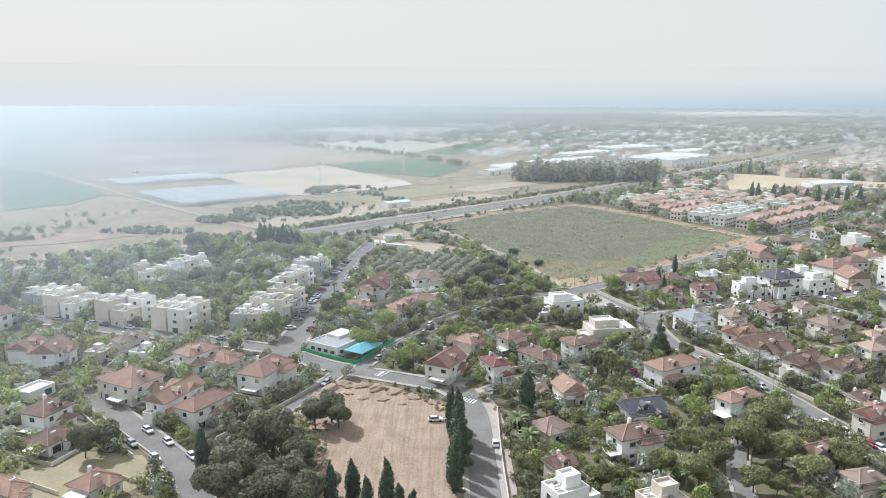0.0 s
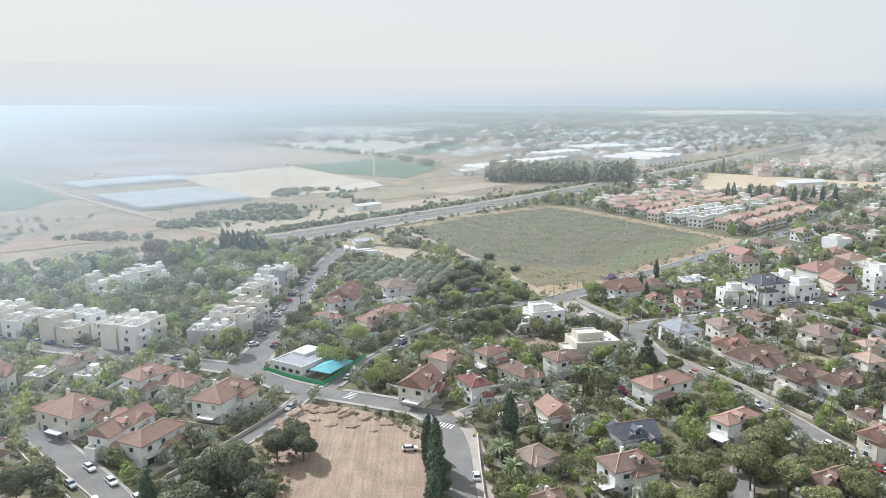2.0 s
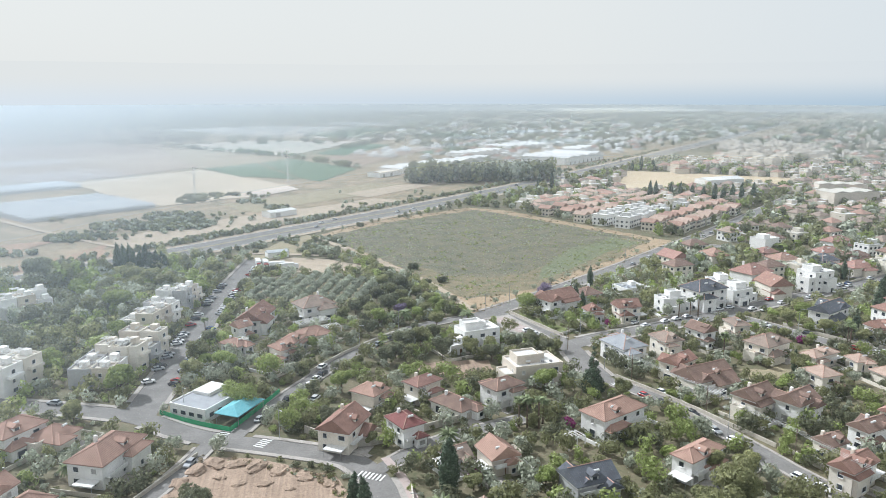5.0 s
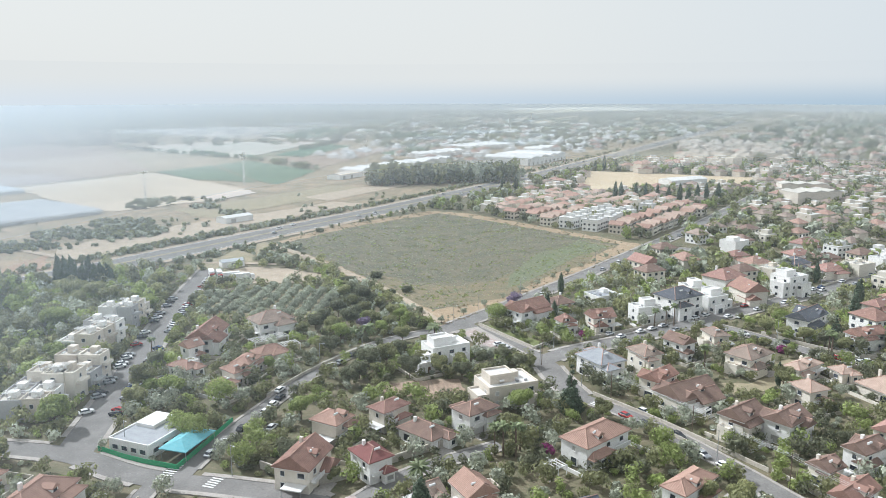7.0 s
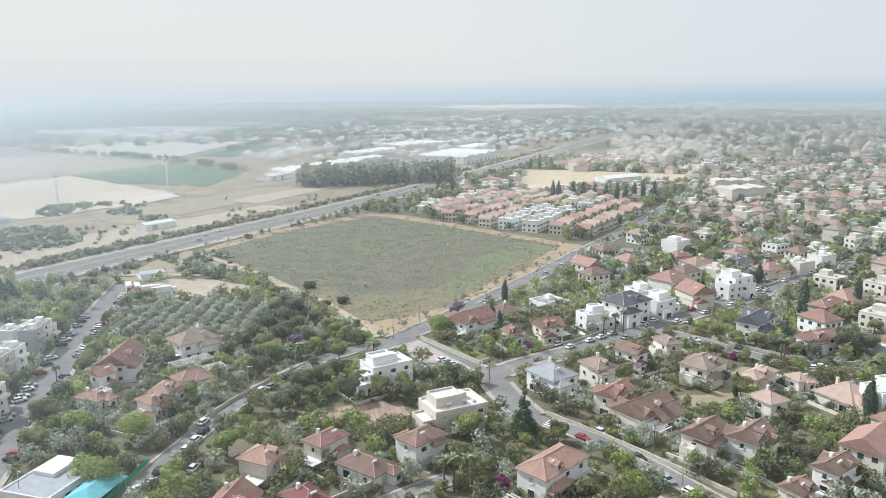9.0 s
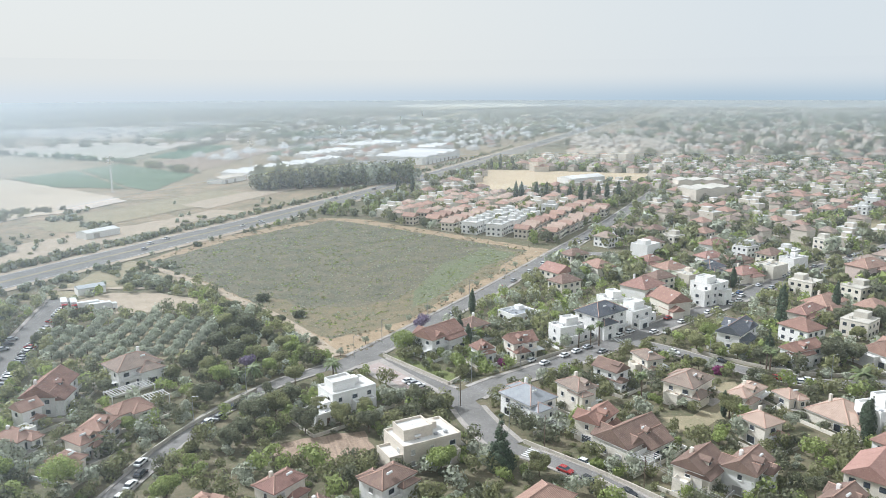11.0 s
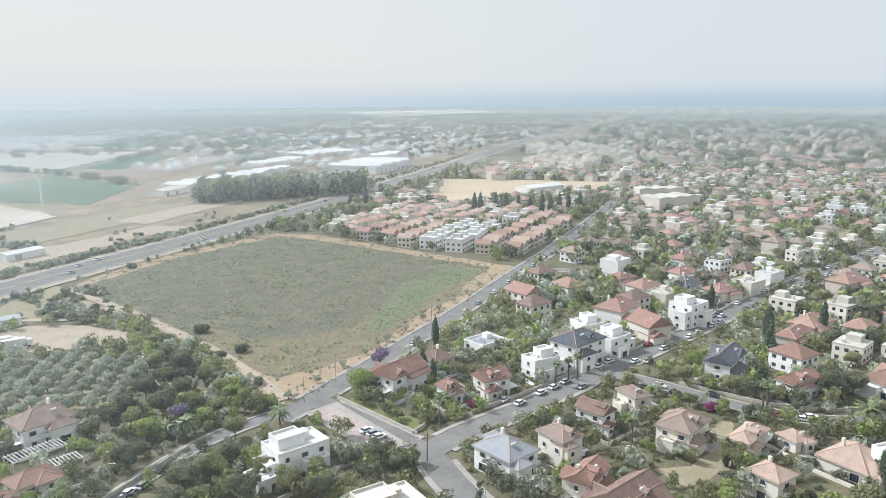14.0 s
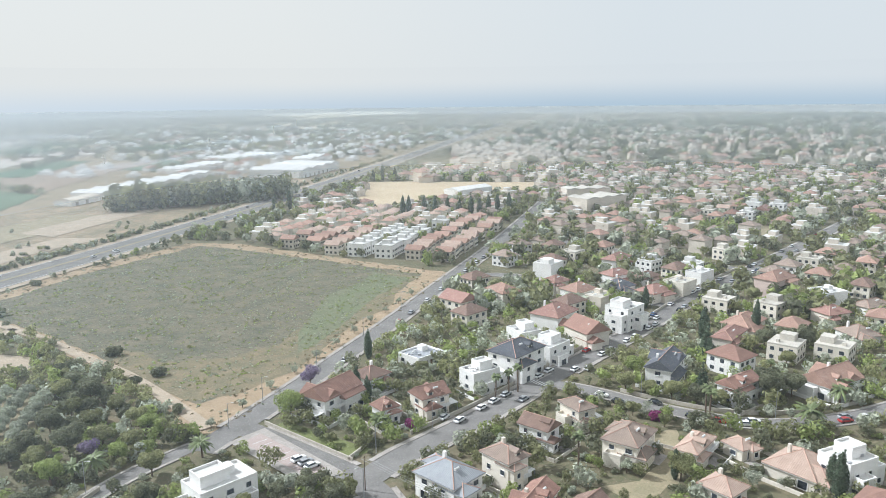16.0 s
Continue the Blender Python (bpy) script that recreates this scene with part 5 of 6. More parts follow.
def palm(seed, height, fronds=26, span=3.2):
    rs = random.Random(seed)
    t = tagged(new("palm_tree"), "tall palm with a bare trunk and drooping fronds" if height > 6 else "date palm with long arching fronds", "palm")
    part("trunk", add_rod(bmesh.new(), (0, 0, -0.2), (0.2, 0.1, height), 0.3, 0.2, 8), BARK, t)
    v, f = [], []
    for i in range(fronds):
        a, up = i * 2.399, rs.uniform(0.1, 1.25)
        L = span * rs.uniform(0.8, 1.1)
        prev = None
        for k in range(6):
            q = k / 5
            rad = L * q * math.cos(up * (1 - q * 0.5)) * 1.05 + 0.05
            z = height + L * (math.sin(up) * q - 0.75 * q * q * (1.3 - up * 0.5))
            wid = 0.5 * math.sin(math.pi * min(1, q * 0.85 + 0.12)) + 0.03
            c, s = math.cos(a), math.sin(a)
            n = len(v)
            v += [(rad * c - wid * s + 0.2, rad * s + wid * c + 0.1, z - wid * 0.5), (rad * c + 0.2, rad * s + 0.1, z), (rad * c + wid * s + 0.2, rad * s - wid * c + 0.1, z - wid * 0.5)]
            if prev is not None:
                f += [(prev, n, n + 1, prev + 1), (prev + 1, n + 1, n + 2, prev + 2)]
            prev = n
    part("fronds", mesh_of("fronds", v, f, LEAF["palm"]), None, t)
    return t


def shrub(seed, leaf, label, r=1.3, leaves=260):
    rs = random.Random(seed)
    lobes = [(rs.uniform(-1, 1) * r * 0.6, rs.uniform(-1, 1) * r * 0.6, r * rs.uniform(0.45, 0.8), r * rs.uniform(0.5, 0.75)) for _ in range(4)]
    return tagged(new("shrub", clump_mesh("shrub", lobes, int(leaves * 1.3), 0.22, LEAF[leaf], seed)), label, "shrub")


TREES = {
    "green": [broadleaf(1, "green", "leafy green broadleaf garden tree"), broadleaf(2, "green", "leafy green broadleaf garden tree", 6.0, 3.0), broadleaf(3, "green", "leafy green broadleaf garden tree", 8.0, 4.0, 1600)],
    "dark": [broadleaf(4, "dark", "dense dark green leafy tree", 8.0, 4.0, 2000), broadleaf(5, "dark", "dense dark green leafy tree", 6.5, 3.2)],
    "lime": [broadleaf(6, "lime", "light yellow-green leafy tree", 7.0, 3.3), broadleaf(7, "lime", "light yellow-green leafy tree", 5.5, 2.8)],
    "olive": [broadleaf(8, "olive", "grey-green olive tree on dry ground", 4.6, 2.6, 700), broadleaf(9, "olive", "grey-green olive tree on dry ground", 4.2, 2.4, 650)],
    "airy": [broadleaf(10, "lime", "wide sparse feathery tree", 7.0, 4.4, 900, True), broadleaf(11, "olive", "thin sparse grey-green garden tree", 5.0, 2.6, 350, True)],
    "cypress": [cypress(12), cypress(13, 11.0)],
    "tallpalm": [palm(14, 9.0, 30, 2.0), palm(15, 7.5, 28, 2.0)],
    "date": [palm(16, 3.6, 34, 3.6), palm(17, 4.8, 34, 3.4)],
    "mauve": [broadleaf(18, "mauve", "jacaranda tree in mauve bloom", 6.5, 3.2, 800, True)],
    "conifer": [conifer(19)],
    "shrub": [shrub(20, "green", "rounded leafy green garden shrub"), shrub(21, "dark", "dense dark green garden shrub"), shrub(22, "lime", "light yellow-green garden shrub, leafy"), shrub(23, "olive", "grey-green shrub on dry ground")],
    "magenta": [shrub(24, "magenta", "magenta bougainvillea bush in flower", 1.6, 340)],
}
used = set()


def plant(kind, x, y, scale=1.0, group="", variant=None):
    """Sets the next tree of a kind; the first of each kind is the original itself."""
    src = TREES[kind][random.randrange(len(TREES[kind])) if variant is None else variant % len(TREES[kind])]
    m = pose(x, y, 0.0, 0, 0, random.uniform(0, 360))
    if src.name in used:
        ob = copy_thing(src, m)
    else:
        used.add(src.name)
        ob = src
        ob.matrix_basis = m
    s = scale * random.uniform(0.92, 1.08)
    ob.scale = (s, s, s * random.uniform(0.92, 1.08))
    if group:
        tagged(ob, group=group)
    return ob


random.seed(11)
# trees that stand out
# cypresses beside the street and between the gardens
for x, y, k in ((3, 160, 1.2), (3.5, 171, 1.15), (4, 179, 1.3), (2.5, 191, 1.2), (4, 186, 1.25), (4.5, 175, 1.0), (3.2, 166, 1.1), (-20, 154, 1.1), (-12, 149, 1.1), (-9, 143, 1.1), (-16, 146, 1.0), (-6, 143, 1.0), (-24, 149, 1.0), (-57, 166, 1.1),
                (24, 203, 1.45), (25, 203.6, 1.1), (103, 351, 0.9), (120, 381, 1.0), (104, 345, 0.8), (172, 236, 1.05), (251, 379, 1.0), (236, 333, 1.2), (260, 329, 1.1), (175, 240, 0.9), (149, 263, 0.7)):
    plant("cypress", x, y, k, "cypresses")
for i in range(9):
    plant("cypress", -106 + i * 2.7, 437 - i * 0.3, 0.95, "cypress row")
for x, y in ((273, 664), (279, 666), (294, 668), (299, 660), (306, 652), (312, 644), (320, 640), (328, 640), (336, 640), (344, 639), (355, 639), (198, 751), (212, 755), (364, 925), (374, 922), (387, 917)):
    plant("cypress", x, y, 1.35, "trees beside the wheat field")
# the dense dark group beside the dirt lot
for x, y, k in ((-55, 172, 1.1), (-49, 175, 1.4), (-43, 177, 1.5), (-36, 171, 1.4), (-48, 161, 1.4), (-42, 161, 1.4), (-35, 161, 1.3), (-49, 152, 1.4), (-42, 149, 1.4), (-36, 150, 1.3), (-30, 148, 1.2), (-38, 182, 0.9),
                (-31, 198, 1.35), (-35, 194, 1.1), (-28.5, 194, 1.0), (-86, 180, 1.35), (-90, 176, 1.0), (6, 178, 0.55), (6.5, 185, 0.6), (6, 170, 0.5), (5, 192, 0.45), (-26, 156, 0.8), (-22, 146, 0.9)):
    plant("dark", x, y, k, "dense dark trees")
for x, y, k in ((68, 172, 1.2), (78, 185, 1.3), (86, 187, 1.3), (84, 172, 1.2), (87, 164, 1.3), (60, 162, 1.2), (42, 164, 0.9), (53, 168, 1.0), (88, 203, 1.0), (95, 199, 0.9), (77, 176, 1.3), (92, 178, 1.2), (72, 160, 1.2), (97, 168, 1.1), (100, 178, 0.8), (64, 180, 0.8)):
    plant("green", x, y, k, "dense green trees")
plant("conifer", 77.5, 257, 1.05, "broad conifers")
for x, y in ((28, 227), (21, 191), (23, 184), (225, 271), (199, 261), (52, 333), (99, 325), (22, 338), (27, 336)):
    plant("date", x, y, 1.0, "date palms")
for x, y in ((185, 286), (139, 327), (144, 327), (148, 328), (51, 235), (54, 234), (49, 236), (56, 237), (-49, 329)):
    plant("tallpalm", x, y, 0.9, "tall palms")
for x, y, k in ((17, 337, 1.25), (1, 268, 1.0), (63, 259, 1.05), (47, 203, 1.0), (-37, 291, 1.2), (-44, 296, 1.1), (-60, 391, 1.1), (42, 356, 0.9), (-66, 300, 0.9), (-85, 296, 0.8)):
    plant("lime", x, y, k, "light green trees")
for x, y, k in ((-14, 243, 0.95), (-22, 283, 1.15), (-27, 259, 1.1), (80, 346, 1.2), (-31, 263, 0.9)):
    plant("airy", x, y, k, "feathery trees", 0)
for x, y in ((93, 366), (26, 346)):
    plant("mauve", x, y, 0.95, "jacarandas")
for x, y in ((62, 234), (31, 209), (33, 211), (170, 290), (108, 322)):
    plant("magenta", x, y, 1.2, "bougainvilleas")
for x, y, k in ((26, 297, 0.9), (36, 293, 0.9), (46, 294, 0.9), (54, 298, 0.8), (58, 284, 0.7), (69, 300, 0.8), (73, 293, 0.8), (16, 291, 1.1), (39, 329, 0.9), (24, 303, 1.0), (42, 303, 1.0), (30, 306, 1.0), (36, 314, 1.0), (20, 296, 0.9), (12, 322, 0.9), (78, 296, 0.7)):
    plant("dark" if x % 4 < 2 else "green", x, y, k, "garden trees")
for kind, x, y, k in (("green", 30, 352, 1.1), ("green", 37, 347, 1.0), ("dark", 22, 351, 1.1), ("green", 14, 346, 1.0), ("dark", 8, 352, 1.0), ("green", 28, 362, 1.1), ("lime", 45, 352, 0.9), ("dark", 12, 358, 1.0), ("lime", 33, 342, 1.1), ("green", 3, 346, 0.9),
                      ("green", 24, 378, 1.0), ("dark", 30, 388, 1.0), ("green", 22, 394, 1.0), ("dark", 26, 402, 0.9), ("green", 36, 374, 0.9), ("green", -4, 354, 0.9), ("dark", 18, 368, 1.0), ("green", 40, 362, 0.9)):
    plant(kind, x, y, k, "trees beside the olive grove")
# dense trees between the far street and the highway
for x, y, k in ((-70, 398, 1.1), (-78, 402, 1.3), (-86, 410, 1.3), (-95, 420, 1.4), (-104, 425, 1.3), (-74, 412, 1.2), (-82, 420, 1.2), (-113, 428, 1.2), (-90, 400, 1.2), (-100, 408, 1.2)):
    plant("green", x, y, k, "trees beside the highway")
for kind, x, y, k in (("lime", -126, 328, 1.3), ("lime", -95, 301, 1.4), ("lime", -66, 276, 1.65), ("lime", -89, 364, 1.8), ("green", -98, 358, 1.3), ("dark", -107, 352, 1.3), ("dark", -116, 345, 1.2), ("green", -100, 345, 1.2),
                      ("dark", -137, 414, 1.8), ("green", -113, 427, 1.9), ("dark", -126, 421, 1.8), ("green", -150, 404, 1.7), ("dark", -163, 394, 1.7), ("dark", -152, 340, 1.3), ("green", -120, 362, 1.2), ("lime", -80, 330, 1.1),
                      ("green", -47, 300, 1.2), ("green", -46, 283, 1.0), ("dark", -46, 318, 1.0), ("green", -44, 345, 0.9), ("lime", -45, 368, 1.0), ("dark", -42, 395, 0.9), ("green", -63, 318, 0.9), ("dark", -62, 330, 0.8), ("green", -62, 358, 0.9)):
    plant(kind, x, y, k, "trees round the apartment blocks")
for kind, x, y, k in (("green", 177, 311, 0.9), ("green", 181, 305, 0.95), ("green", 185, 299, 0.95), ("dark", 189, 293, 1.0), ("green", 193, 288, 0.9), ("dark", 210, 283, 1.25), ("dark", 214, 288, 1.2), ("dark", 218, 282, 1.1), ("dark", 256, 313, 1.3), ("dark", 251, 318, 1.2),
                      ("dark", 262, 309, 1.2), ("conifer", 224, 321, 0.85), ("conifer", 198, 299, 0.7), ("date", 204, 266.5, 1.35), ("date", 232, 276, 1.35), ("tallpalm", 184.5, 284, 1.2), ("green", 150, 262, 0.9), ("lime", 124, 303, 0.8), ("green", 240, 300, 1.0), ("dark", 275, 318, 1.0)):
    plant(kind, x, y, k, "trees beside the side street")
# young street trees along the field road
for i in range(11):
    plant("airy", 58 + i * 11.5, 350 + i * 10.2, 0.6, "young street trees", 1)


# the olive grove in rows
for i in range(-1, 10):
    for j in range(-1, 10):
        x, y = -42 + i * 6.2 + j * 1.6, 366 + j * 6.0 - i * 0.6
        if inside(x, y, OLIVES):
            plant("olive", x + random.uniform(-0.5, 0.5), y + random.uniform(-0.5, 0.5), 1.0, "olive grove")

def grove(name, spots, mats, label, leaves=26, size=0.9):
    """Distant trees, too many to count, as one mesh; each spot: x, y, radius, height."""
    rs = np.random.RandomState(7)
    V, F, I = [], [], []
    base = 0
    leaves, size = int(leaves * 1.9), size * 0.96
    for x, y, r, h in spots:
        m = rs.randint(len(mats))
        n = leaves
        d = rs.normal(size=(n, 3))
        d /= np.linalg.norm(d, axis=1)[:, None]
        sub = rs.uniform(-0.5, 0.5, (5, 3))
        cen = np.array((x, y, h * 0.52)) + (sub[rs.randint(5, size=n)] + d * rs.uniform(0.42, 0.66, n)[:, None]) * (r, r, h * 0.5)
        a = np.cross(d + rs.normal(size=(n, 3)) * 0.6, rs.normal(size=(n, 3)))
        a /= np.linalg.norm(a, axis=1)[:, None]
        b = np.cross(d, a)
        s = size * r * 0.42 * rs.uniform(0.7, 1.3, n)[:, None]
        V.append(np.stack([cen - a * s - b * s, cen + a * s - b * s * 0.6, cen + a * s * 0.2 + b * s * 1.2], 1).reshape(-1, 3))
        F.append(base + np.arange(3 * n).reshape(n, 3))
        I += [m] * n
        base += 3 * n
    me = mesh_of(name, np.concatenate(V).tolist(), np.concatenate(F).tolist(), mats, I)
    return tagged(new(name, me), label, "trees", kind="stuff")


# gardens and streets: trees and shrubs wherever there is room
random.seed(12)
taken = []
filler = []
big_left, small_left = 125, 120
for n in range(27000):
    x, y = random.uniform(-200, 330), random.uniform(118, 470)
    far = math.hypot(x - 15, y - 70)
    if far > 400 or side_of_highway(x, y) < 26:
        continue
    big = random.random() < 0.55
    if not free_spot(x, y, 1.3 if big else 0.3) or inside(x, y, OLIVES):
        continue
    if any((x - a) ** 2 + (y - b) ** 2 < (r + (1.8 if big else 0.8)) ** 2 for a, b, r in taken):
        continue
    taken.append((x, y, 1.7 if big else 0.8))
    if big and big_left and far < 330:
        big_left -= 1
        kind = random.choice(("green",) * 6 + ("dark",) * 4 + ("lime",) * 3 + ("olive", "olive", "airy", "date", "tallpalm"))
        plant(kind, x, y, random.uniform(0.5, 0.95) if kind not in ("date", "tallpalm") else random.uniform(0.7, 1.0), "garden trees")
    elif not big and small_left and far < 300:
        small_left -= 1
        plant("shrub", x, y, random.uniform(0.8, 1.5), "garden shrubs")
    else:
        r = random.uniform(1.8, 3.5) if big else random.uniform(0.8, 1.5)
        filler.append((x, y, r, r * random.uniform(1.5, 2.1) if big else r * 1.2))
for pts, half in ((LANE, 2.4), (CARSTREET, 5.0), (BEND[6:], 2.6), (SIDE, 3.0), (WALLANE, 2.2), (MAIN[12:], 3.6), (LOWER, 3.4), (DRIVE, 2.2)):
    line = smooth_line(pts)
    for (ax, ay), (bx, by) in zip(line[:-1], line[1:]):
        L = math.hypot(bx - ax, by - ay)
        for q in range(max(1, int(L / 3.2))):
            sgn, k = random.choice((-1, 1)), random.random()
            r = random.uniform(1.3, 2.9)
            off = sgn * (half + 0.8 + r * 0.75)
            x, y = ax + (bx - ax) * k + (by - ay) / L * off, ay + (by - ay) * k - (bx - ax) / L * off
            if not any(near_line(x, y, o) < h2 + 1.2 for o, h2 in ROADS) and not any(math.hypot(x - e[0], y - e[1]) < min(e[3], e[4]) / 2 + 1 for e in footprints) and not any(inside(x, y, o) for o in (DIRT_LOT, KINDER, PARKING, DRY_PLOT)):
                filler.append((x, y, r, r * random.uniform(1.6, 2.3)))
GARDEN_LEAVES = [LEAF["green"], LEAF["green"], LEAF["dark"], LEAF["olive"], LEAF["lime"]]
close_by = [e for e in filler if math.hypot(e[0] - 75, e[1] - 205) < 150]
grove("garden_greenery", close_by, GARDEN_LEAVES, "trees, hedges and shrubs that fill the gardens", 125, 0.33)
grove("garden_greenery", [e for e in filler if math.hypot(e[0] - 75, e[1] - 205) >= 150], GARDEN_LEAVES, "trees, hedges and shrubs that fill the gardens", 62, 0.45)


GREENS = [LEAF["green"], LEAF["dark"], LEAF["dark"], LEAF["olive"]]
random.seed(14)
spots = []
# the town's trees beyond the near streets
for n in range(16000):
    x, y = random.uniform(60, 1000), random.uniform(120, 1050)
    far = math.hypot(x - 15, y - 70)
    if not 380 < far < 1050 or side_of_highway(x, y) < 35 or inside(x, y, WHEATFIELD) or inside(x, y, FIELD_EDGE):
        continue
    if random.random() < 0.38 or (inside(x, y, TERRACES) and random.random() < 0.45):
        continue
    if any(near_line(x, y, p) < h + 2 for p, h in ROADS):
        continue
    r = random.uniform(2.2, 5.0)
    spots.append((x, y, r, r * random.uniform(1.6, 2.3)))
grove("town_trees", spots, [LEAF["green"], LEAF["green"], LEAF["olive"], LEAF["lime"], LEAF["dark"]], "green trees among the town's houses", 34, 0.75)
spots = []
for n in range(5200):
    r, a = random.uniform(1000, 4200), random.uniform(-0.75, 1.3)
    x, y = 10 + r * math.sin(a), 60 + r * math.cos(a)
    s = side_of_highway(x, y)
    if abs(s) < 45 or (s < 0 and y < 1500):
        continue
    q = random.uniform(3, 8)
    spots.append((x, y, q * (1 + r / 2600), q * 1.5))
for ax, ay, bx, by in ((-310, 1480, -60, 1190), (-60, 1190, 30, 1000), (110, 1620, 20, 1340), (-60, 1760, 160, 1640), (150, 1450, 320, 1420), (240, 1330, 180, 1190), (420, 1330, 560, 1420), (-700, 1550, -250, 1620), (-500, 1900, 200, 2000), (200, 1700, 700, 1750), (-900, 2300, 400, 2500)):
    for n in range(int(math.hypot(bx - ax, by - ay) / 7)):
        k = random.random()
        q = random.uniform(3, 6)
        spots.append((ax + (bx - ax) * k + random.uniform(-6, 6), ay + (by - ay) * k + random.uniform(-6, 6), q, q * 1.4))
for n in range(900):
    x, y = random.uniform(160, 900), random.uniform(1250, 2300)
    if side_of_highway(x, y) < -45:
        q = random.uniform(3, 6)
        spots.append((x, y, q, q * 1.5))
grove("far_woods", spots, GREENS, "distant tree belts and woods", 16)
spots = []
# hedges and bushes along the highway and on the open land beyond it
for n in range(900):
    k = random.random()
    i = random.randrange(1, 6)
    (ax, ay), (bx, by) = HIGHWAY[i], HIGHWAY[i + 1]
    x, y = ax + (bx - ax) * k, ay + (by - ay) * k
    off = random.choice((-22, -24, -26, -20, 21, 23)) + random.uniform(-2, 2)
    if off > 0 and random.random() < 0.6:
        continue
    spots.append((x + 0.745 * off, y - 0.667 * off, random.uniform(1.2, 2.4), random.uniform(2, 4.5)))
for n in range(3000):
    x, y = random.uniform(-420, 260), random.uniform(380, 1000)
    if not -190 < side_of_highway(x, y) < -30 or y > 760 or noise.noise(Vector((x * 0.02, y * 0.02, 0))) < 0.12:
        continue
    spots.append((x, y, random.uniform(1.0, 2.6), random.uniform(1.5, 4)))
for n in range(260):
    k = random.random()
    x, y = 84 + 150 * k + random.uniform(-10, 10), 838 + 8 * k + random.uniform(-22, 14)
    spots.append((x, y, random.uniform(3.5, 7), random.uniform(15, 24)))
grove("highway_scrub", spots, GREENS, "bushes and tree belt beside the highway", 24)
spots = []
for n in range(700):
    x, y = random.uniform(-260, -60), random.uniform(300, 470)
    if side_of_highway(x, y) < 22 or not free_spot(x, y, 2.5):
        continue
    spots.append((x, y, random.uniform(2.5, 4.5), random.uniform(5, 9)))
for n in range(150):
    k = random.random()
    x, y = -420 + 320 * k, 205 + 276 * k + 14 * math.sin(math.pi * k)
    off = random.uniform(24, 46)
    if free_spot(x + 0.68 * off, y - 0.733 * off, 2.0):
        spots.append((x + 0.68 * off, y - 0.733 * off, random.uniform(3, 5), random.uniform(8, 14)))
grove("belt_trees", spots, GREENS + [LEAF["lime"]], "dense trees between the blocks and the highway", 190, 0.36)

# a dark row of cypresses before the highway, and scrub between the highway and the fields
for i in range(9):
    plant("cypress", -107 + i * 2.6, 434 + (i % 3) * 1.2, random.uniform(1.2, 1.4), "cypress row by the highway")
random.seed(31)
spots = []
for cx, cy, rx, ry, count in ((-160, 550, 22, 16, 70), (-140, 592, 26, 20, 110), (-105, 590, 22, 26, 120), (-118, 632, 24, 14, 80), (-120, 728, 14, 26, 60), (-98, 750, 12, 10, 26), (-66, 703, 14, 10, 26), (-45, 664, 9, 9, 26), (-200, 500, 30, 10, 60), (-290, 470, 30, 12, 60)):
    for n in range(count):
        a, q = random.uniform(0, 6.283), math.sqrt(random.random())
        spots.append((cx + rx * q * math.cos(a), cy + ry * q * math.sin(a), random.uniform(1.2, 2.8), random.uniform(1.2, 3.8)))
for n in range(150):
    x, y = random.uniform(-66, 8), random.uniform(462, 542)
    if side_of_highway(x, y) > 22 and not inside(x, y, YARD) and noise.noise(Vector((x * 0.05, y * 0.05, 5))) > -0.15:
        spots.append((x, y, random.uniform(1.0, 2.6), random.uniform(1.2, 3.2)))
grove("meadow_scrub", spots, GREENS, "grey-green scrub and bushes among the fields", 40)

# low weeds of the open field
random.seed(15)
spots = []
for n in range(8500):
    x, y = random.uniform(-10, 205), random.uniform(352, 630)
    if inside(x, y, BIG_FIELD):
        q = 0.35 + 0.5 * abs(noise.noise(Vector((x * 0.05, y * 0.05, 3))))
        spots.append((x, y, q * random.uniform(0.8, 2.0), q))
grove("field_weeds", spots, [LEAF["olive"], LEAF["olive"], LEAF["green"], LEAF["lime"]], "low weeds and thistles of the open field", 6, 0.9)
spots = []
for n in range(9000):
    x, y = random.uniform(-16, 216), random.uniform(344, 646)
    if inside(x, y, FIELD_EDGE) and not inside(x, y, BIG_FIELD) and noise.noise(Vector((x * 0.12, y * 0.12, 9))) > -0.1:
        q = random.uniform(0.25, 0.6)
        spots.append((x, y, q * 1.6, q))
grove("dry_tufts", spots, [LEAF["dry"], LEAF["dry"], LEAF["olive"]], "dry grass tufts on the sandy field margin", 6, 1.0)
for x, y, s in ((-32, 430, 2.0), (-35, 412, 2.0), (-15, 476, 1.6), (-7, 475, 1.7), (2, 482, 1.6), (-11, 478, 1.5), (19, 445, 1.6), (41, 431, 1.7), (25, 418, 2.0), (28, 408, 2.0), (31, 402, 2.0), (24, 390, 2.0), (18, 380, 1.8), (34, 392, 1.9), (36, 382, 1.8), (28, 396, 2.0), (38, 372, 1.7), (22, 402, 2.0), (52, 401, 1.4), (19, 568, 1.6), (-27, 404, 1.6), (28, 380, 1.9), (30, 370, 1.8), (22, 370, 1.8), (44, 368, 1.5), (43, 372, 1.6), (52, 366, 1.3)):
    plant("shrub", x, y, s * 1.3, "field bushes", 1)


